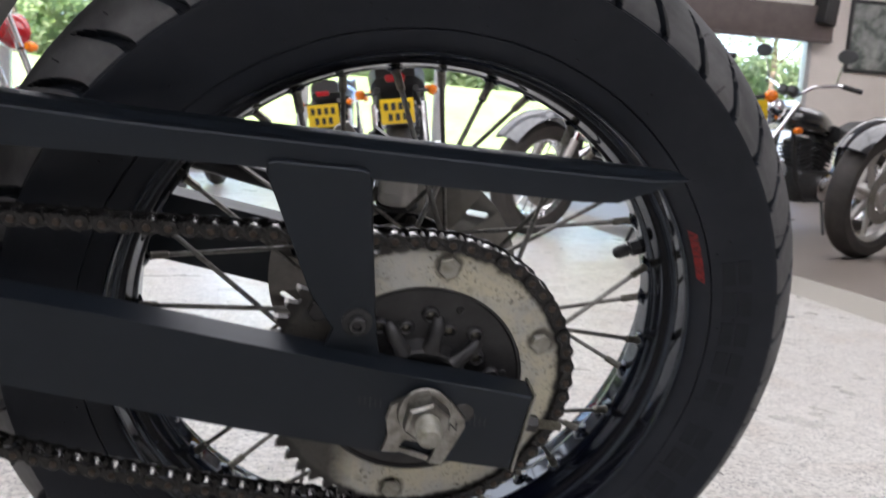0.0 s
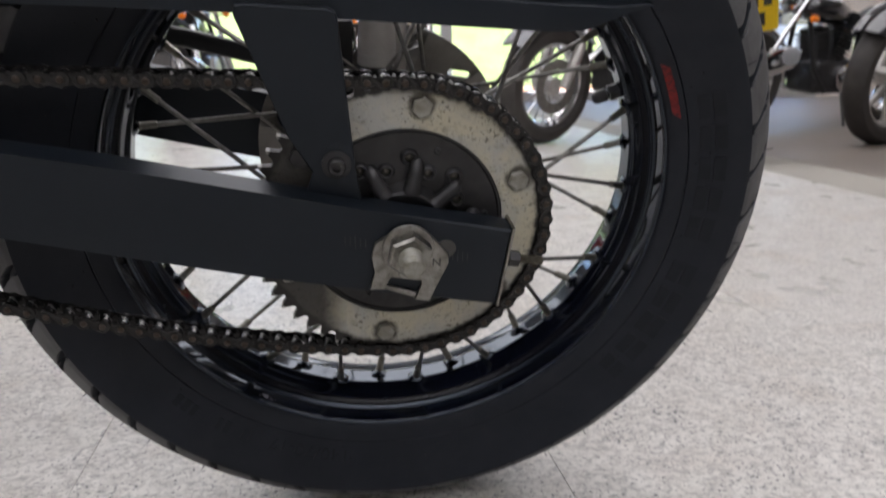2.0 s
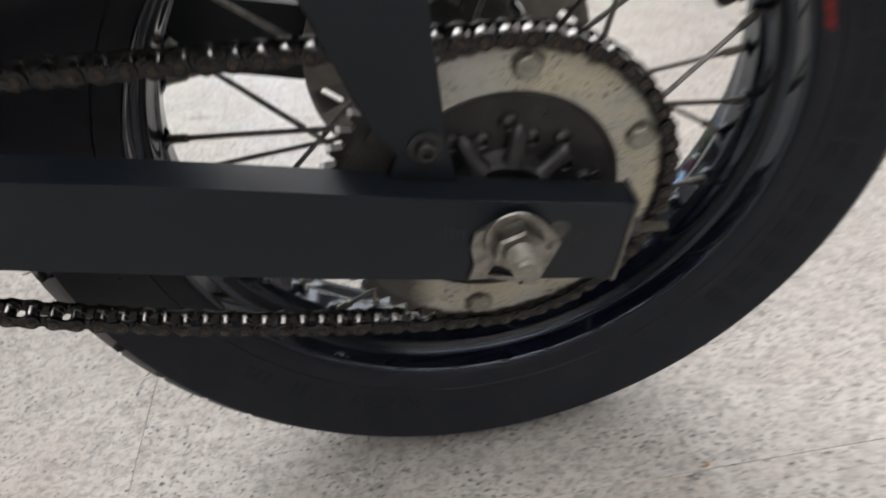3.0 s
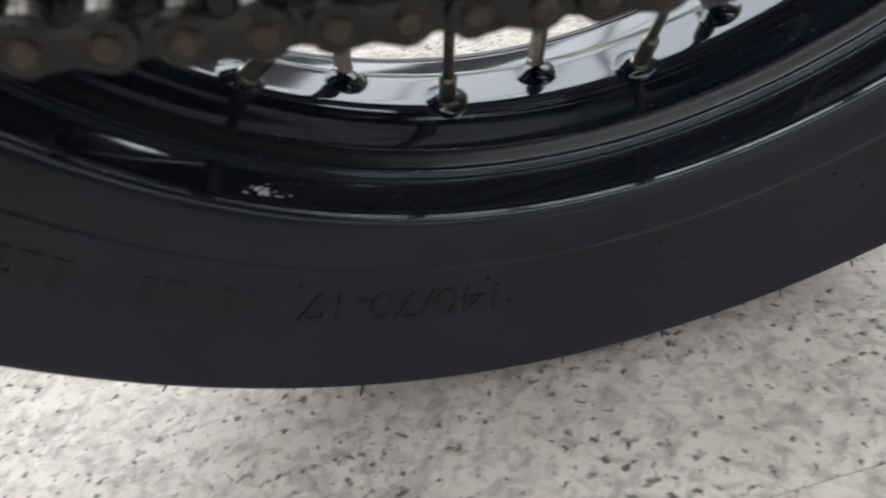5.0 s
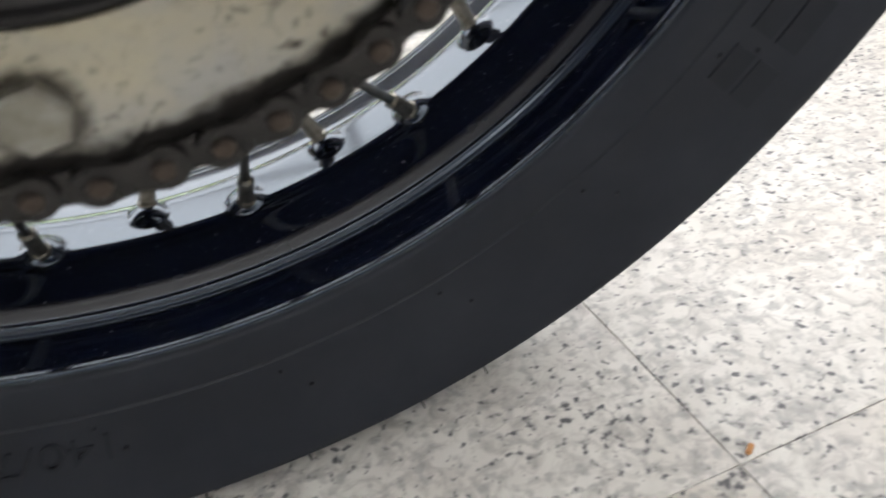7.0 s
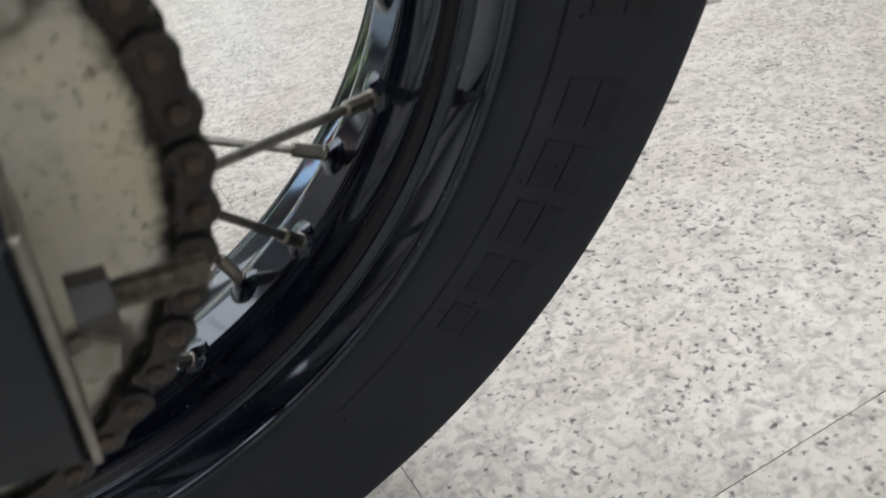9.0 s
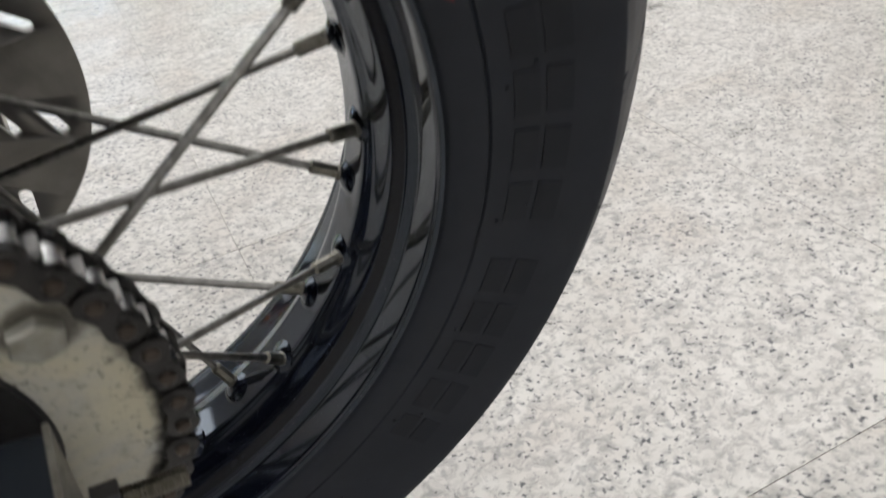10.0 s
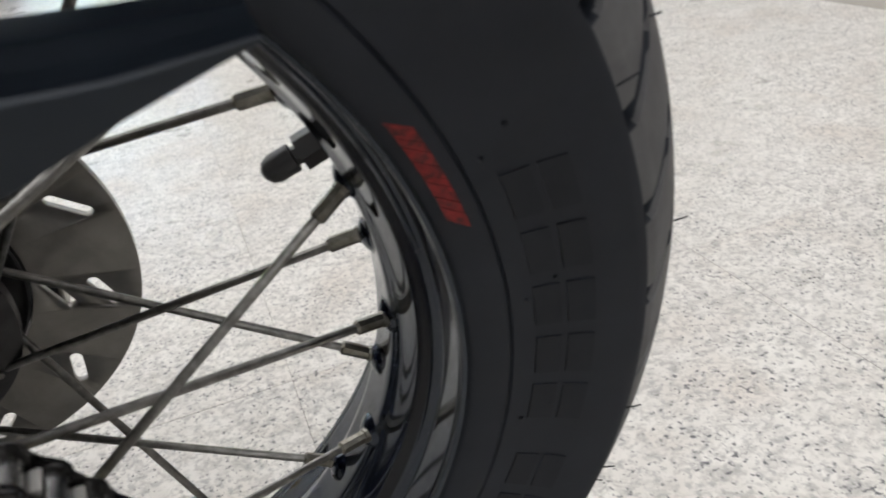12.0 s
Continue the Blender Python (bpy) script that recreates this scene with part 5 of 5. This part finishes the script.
    for k in range(n + 1):
        u = k / n
        x = -0.14 - 0.66 * u
        top = 0.80 - 0.05 * math.sin(PI * min(1, u * 1.8)) + (-0.04 if low > 0.1 else 0.07) * u
        w = 0.10 + 0.05 * math.sin(PI * u)
        loops.append([bm.verts.new((x, w * yy, top + zz)) for yy, zz in ((-1, -0.09), (-1.05, -0.03), (-0.8, 0.0), (0, 0.015), (0.8, 0.0), (1.05, -0.03), (1, -0.09))])
    for p, q in zip(loops, loops[1:]):
        for j in range(6):
            bm.faces.new((p[j], p[j + 1], q[j + 1], q[j]))
        bm.faces.new((p[6], p[0], q[0], q[6]))
    bm.faces.new(loops[0]), bm.faces.new(loops[-1])
    part("seat", bm, SEAT, b, "black vinyl seat", 60)
    for cx, cr, a0, sweep in ((fx, fr, 35, 105), (rx, rr, 20, 120)):
        bm = lathe(bmesh.new(), [(cr + 0.02, -0.085), (cr + 0.045, -0.05), (cr + 0.052, 0.0), (cr + 0.045, 0.05), (cr + 0.02, 0.085), (cr + 0.015, 0.083), (cr + 0.040, 0.0), (cr + 0.015, -0.083)], 24, a0, sweep)
        bmesh.ops.translate(bm, verts=bm.verts, vec=(cx, 0, cr))
        part("mudguard", bm, fender or paint, b, "", 60)
    for sy in (-1, 1):
        bm = bmesh.new()
        block(bm, (-0.26, 0.125 * sy, 0.62), (0.26, 0.05, 0.20), 0.02, segments=3)
        part("side_panel", bm, paint, b)
    # engine
    bm = bmesh.new()
    block(bm, (0.02, 0, 0.36), (0.42, 0.26, 0.24), 0.05, segments=3)
    eng = part("crankcase", bm, CAST, b, "dark metal crankcase")
    for sy in (-1, 1):
        bm = tube(bmesh.new(), [(-0.06, 0.12 * sy, 0.36), (-0.06, 0.155 * sy, 0.36), (-0.06, 0.165 * sy, 0.36)], [0.10, 0.10, 0.07], 28)
        part("engine_cover", bm, CHROME if cruiser else ALLOY, eng)
    for lean, ex in ((18, 0.12), (-18, -0.02)) if cruiser else ((14, 0.10),):
        for k in range(7):
            bm = bmesh.new()
            block(bm, (0, 0, 0.03 * k), (0.16, 0.20, 0.010), 0.004, pose(ex, 0, 0.48, 0, lean, 0), 1)
            part("cooling_fin", bm, CAST, eng)
        bm = bmesh.new()
        block(bm, (0, 0, 0.10), (0.12, 0.15, 0.24), 0.01, pose(ex, 0, 0.48, 0, lean, 0))
        part("cylinder", bm, CAST, eng)
    for k, z in enumerate((0.26, 0.33) if cruiser else (0.30,)):
        bm = tube(bmesh.new(), [(0.20, -0.05, 0.52), (0.30, -0.10, 0.40), (0.22, -0.14, z), (-0.10, -0.17, z), (-0.34, -0.18, z + 0.02)], 0.021, 12)
        pipe = part("exhaust_pipe", bm, CHROME, b, "chrome exhaust pipe")
        bm = tube(bmesh.new(), [(-0.34, -0.18, z + 0.02), (-0.38, -0.18, z + 0.02), (-0.86, -0.19, z + 0.10), (-0.90, -0.19, z + 0.105)], [0.024, 0.042, 0.046, 0.036], 16)
        part("silencer", bm, CHROME, pipe)
    bm = tube(bmesh.new(), [(-0.05, 0.14, 0.28), (0.00, 0.27, 0.02), (0.04, 0.29, 0.012)], [0.012, 0.010, 0.016], 8)
    part("side_stand", bm, BLACKP, b)
    # tail
    bm = bmesh.new()
    block(bm, (-0.93, 0, 0.705 if low > 0.1 else 0.765), (0.05, 0.10, 0.04), 0.014, segments=3)
    part("tail_lamp", bm, TAIL, b, "red tail lamp")
    if plate:
        bm = bmesh.new()
        block(bm, (0, 0, 0), (0.004, 0.23 * plate, 0.17 * plate), 0.0012, pose(-1.00, 0, 0.60, 0, -12, 0))
        pl = part("number_plate", bm, YELLOW, b, "yellow number plate")
        for row, n in ((0.035, 4), (-0.038, 3)):
            for k in range(n):
                bm = bmesh.new()
                block(bm, (-0.0032, (k - (n - 1) / 2) * 0.050 * plate, row * plate), (0.002, 0.030 * plate, 0.050 * plate), 0.0, pose(-1.00, 0, 0.60, 0, -12, 0))
                part("plate_bar", bm, BLACKP, pl)
    if case:
        bm = bmesh.new()
        bmesh.ops.create_cube(bm, size=1.0)
        for v in bm.verts:
            w = 1.0 if v.co.z > 0 else 0.74
            v.co = Vector((-0.88 + v.co.x * 0.36 * w, v.co.y * 0.50 * w, 0.965 + v.co.z * 0.29))
        bmesh.ops.bevel(bm, geom=bm.edges[:], offset=0.085, segments=6, affect="EDGES")
        box = part("top_case", bm, GREYP, b, "dark grey top case with red reflectors", 60)
        bm = bmesh.new()
        block(bm, (-1.028, 0.0, 0.93), (0.030, 0.15, 0.17), 0.02, pose(0, 0, 0), 3)
        part("lock_panel", bm, BLACKP, box)
        for y, z, w, h, mat in ((-0.185, 1.035, 0.075, 0.055, TAIL), (0.185, 1.035, 0.075, 0.055, TAIL), (0.012, 0.978, 0.036, 0.028, TAIL), (-0.005, 0.895, 0.036, 0.028, TAIL), (0.004, 0.936, 0.026, 0.026, FRAME)):
            bm = bmesh.new()
            block(bm, (-1.047 if abs(y) < 0.1 else -1.030, y, z), (0.03, w, h), 0.010)
            part("reflector" if mat is TAIL else "lock", bm, mat, box)
    return b


def facing(x, y, towards):
    """A place on the floor with the front turned to so many degrees, anticlockwise from +x."""
    return pose(x, y, 0.0, 0, 0, towards)


motorbike("black cruiser motorcycle with chrome fork and round lamp", facing(3.20, 4.22, 198) @ Matrix.Scale(0.90, 4), INKY, CHROME, 5, cruiser=True)
motorbike("black cruiser motorcycle with chrome engine on side stand", facing(3.42, 3.22, 202), INKY, ALLOY, 7, cruiser=True)
motorbike("red motorcycle with yellow number plate, seen from behind", facing(1.85, 3.19, 78), REDP, BLACKP, 5, low=0.14)
motorbike("dark motorcycle with grey top case and red reflectors", facing(0.58, 4.27, 82), GREYP, BLACKP, 5, case=True, plate=0.72)
motorbike("dark motorcycle with spoked front wheel on side stand", facing(1.69, 3.72, 210), GREYP, CHROME, 18, low=0.05)
motorbike("dark motorcycle with yellow number plate beside the window", facing(0.30, 6.35, 80), INKY, BLACKP, 5)
motorbike("red and black motorcycle parked on the terrazzo", facing(-1.75, 3.35, 60), REDP, CHROME, 18)
motorbike("black motorcycle with amber indicators standing near the window", facing(-0.85, 5.40, 84), INKY, CHROME, 5, plate=0)


# ---- terrazzo tiles ----
def build_tiles():
    size, gap = 0.486, 0.0005
    bm = bmesh.new()
    block(bm, (0, 0, -0.006), (size - gap, size - gap, 0.012), 0.0003, segments=1)
    me = mesh_of("tile", bm, TERRAZZO)
    spots = []
    for i in range(-13, 4):
        for j in range(-9, 17):
            cx, cy = 0.171 + size * (i + 0.5), -0.061 + size * (j + 0.5)
            if cx + size / 2 < 1.95 and cx - size / 2 > ROOM[0] and cy - size / 2 > ROOM[2] and cy + size / 2 < ROOM[3]:
                spots.append((cx, cy))
    spots.sort(key=lambda s: (s[0] - 0.3) ** 2 + (s[1] - 1.0) ** 2)
    for cx, cy in spots[:280]:
        part("tile", me, TERRAZZO, floor_ob, m=Matrix.Translation((cx, cy, 0)))
    bm = bmesh.new()
    for cx, cy in spots[280:]:
        block(bm, (cx, cy, -0.006), (size - gap, size - gap, 0.012))
    tagged(part("tile_rest", bm, TERRAZZO, floor_ob), kind="stuff")


build_tiles()
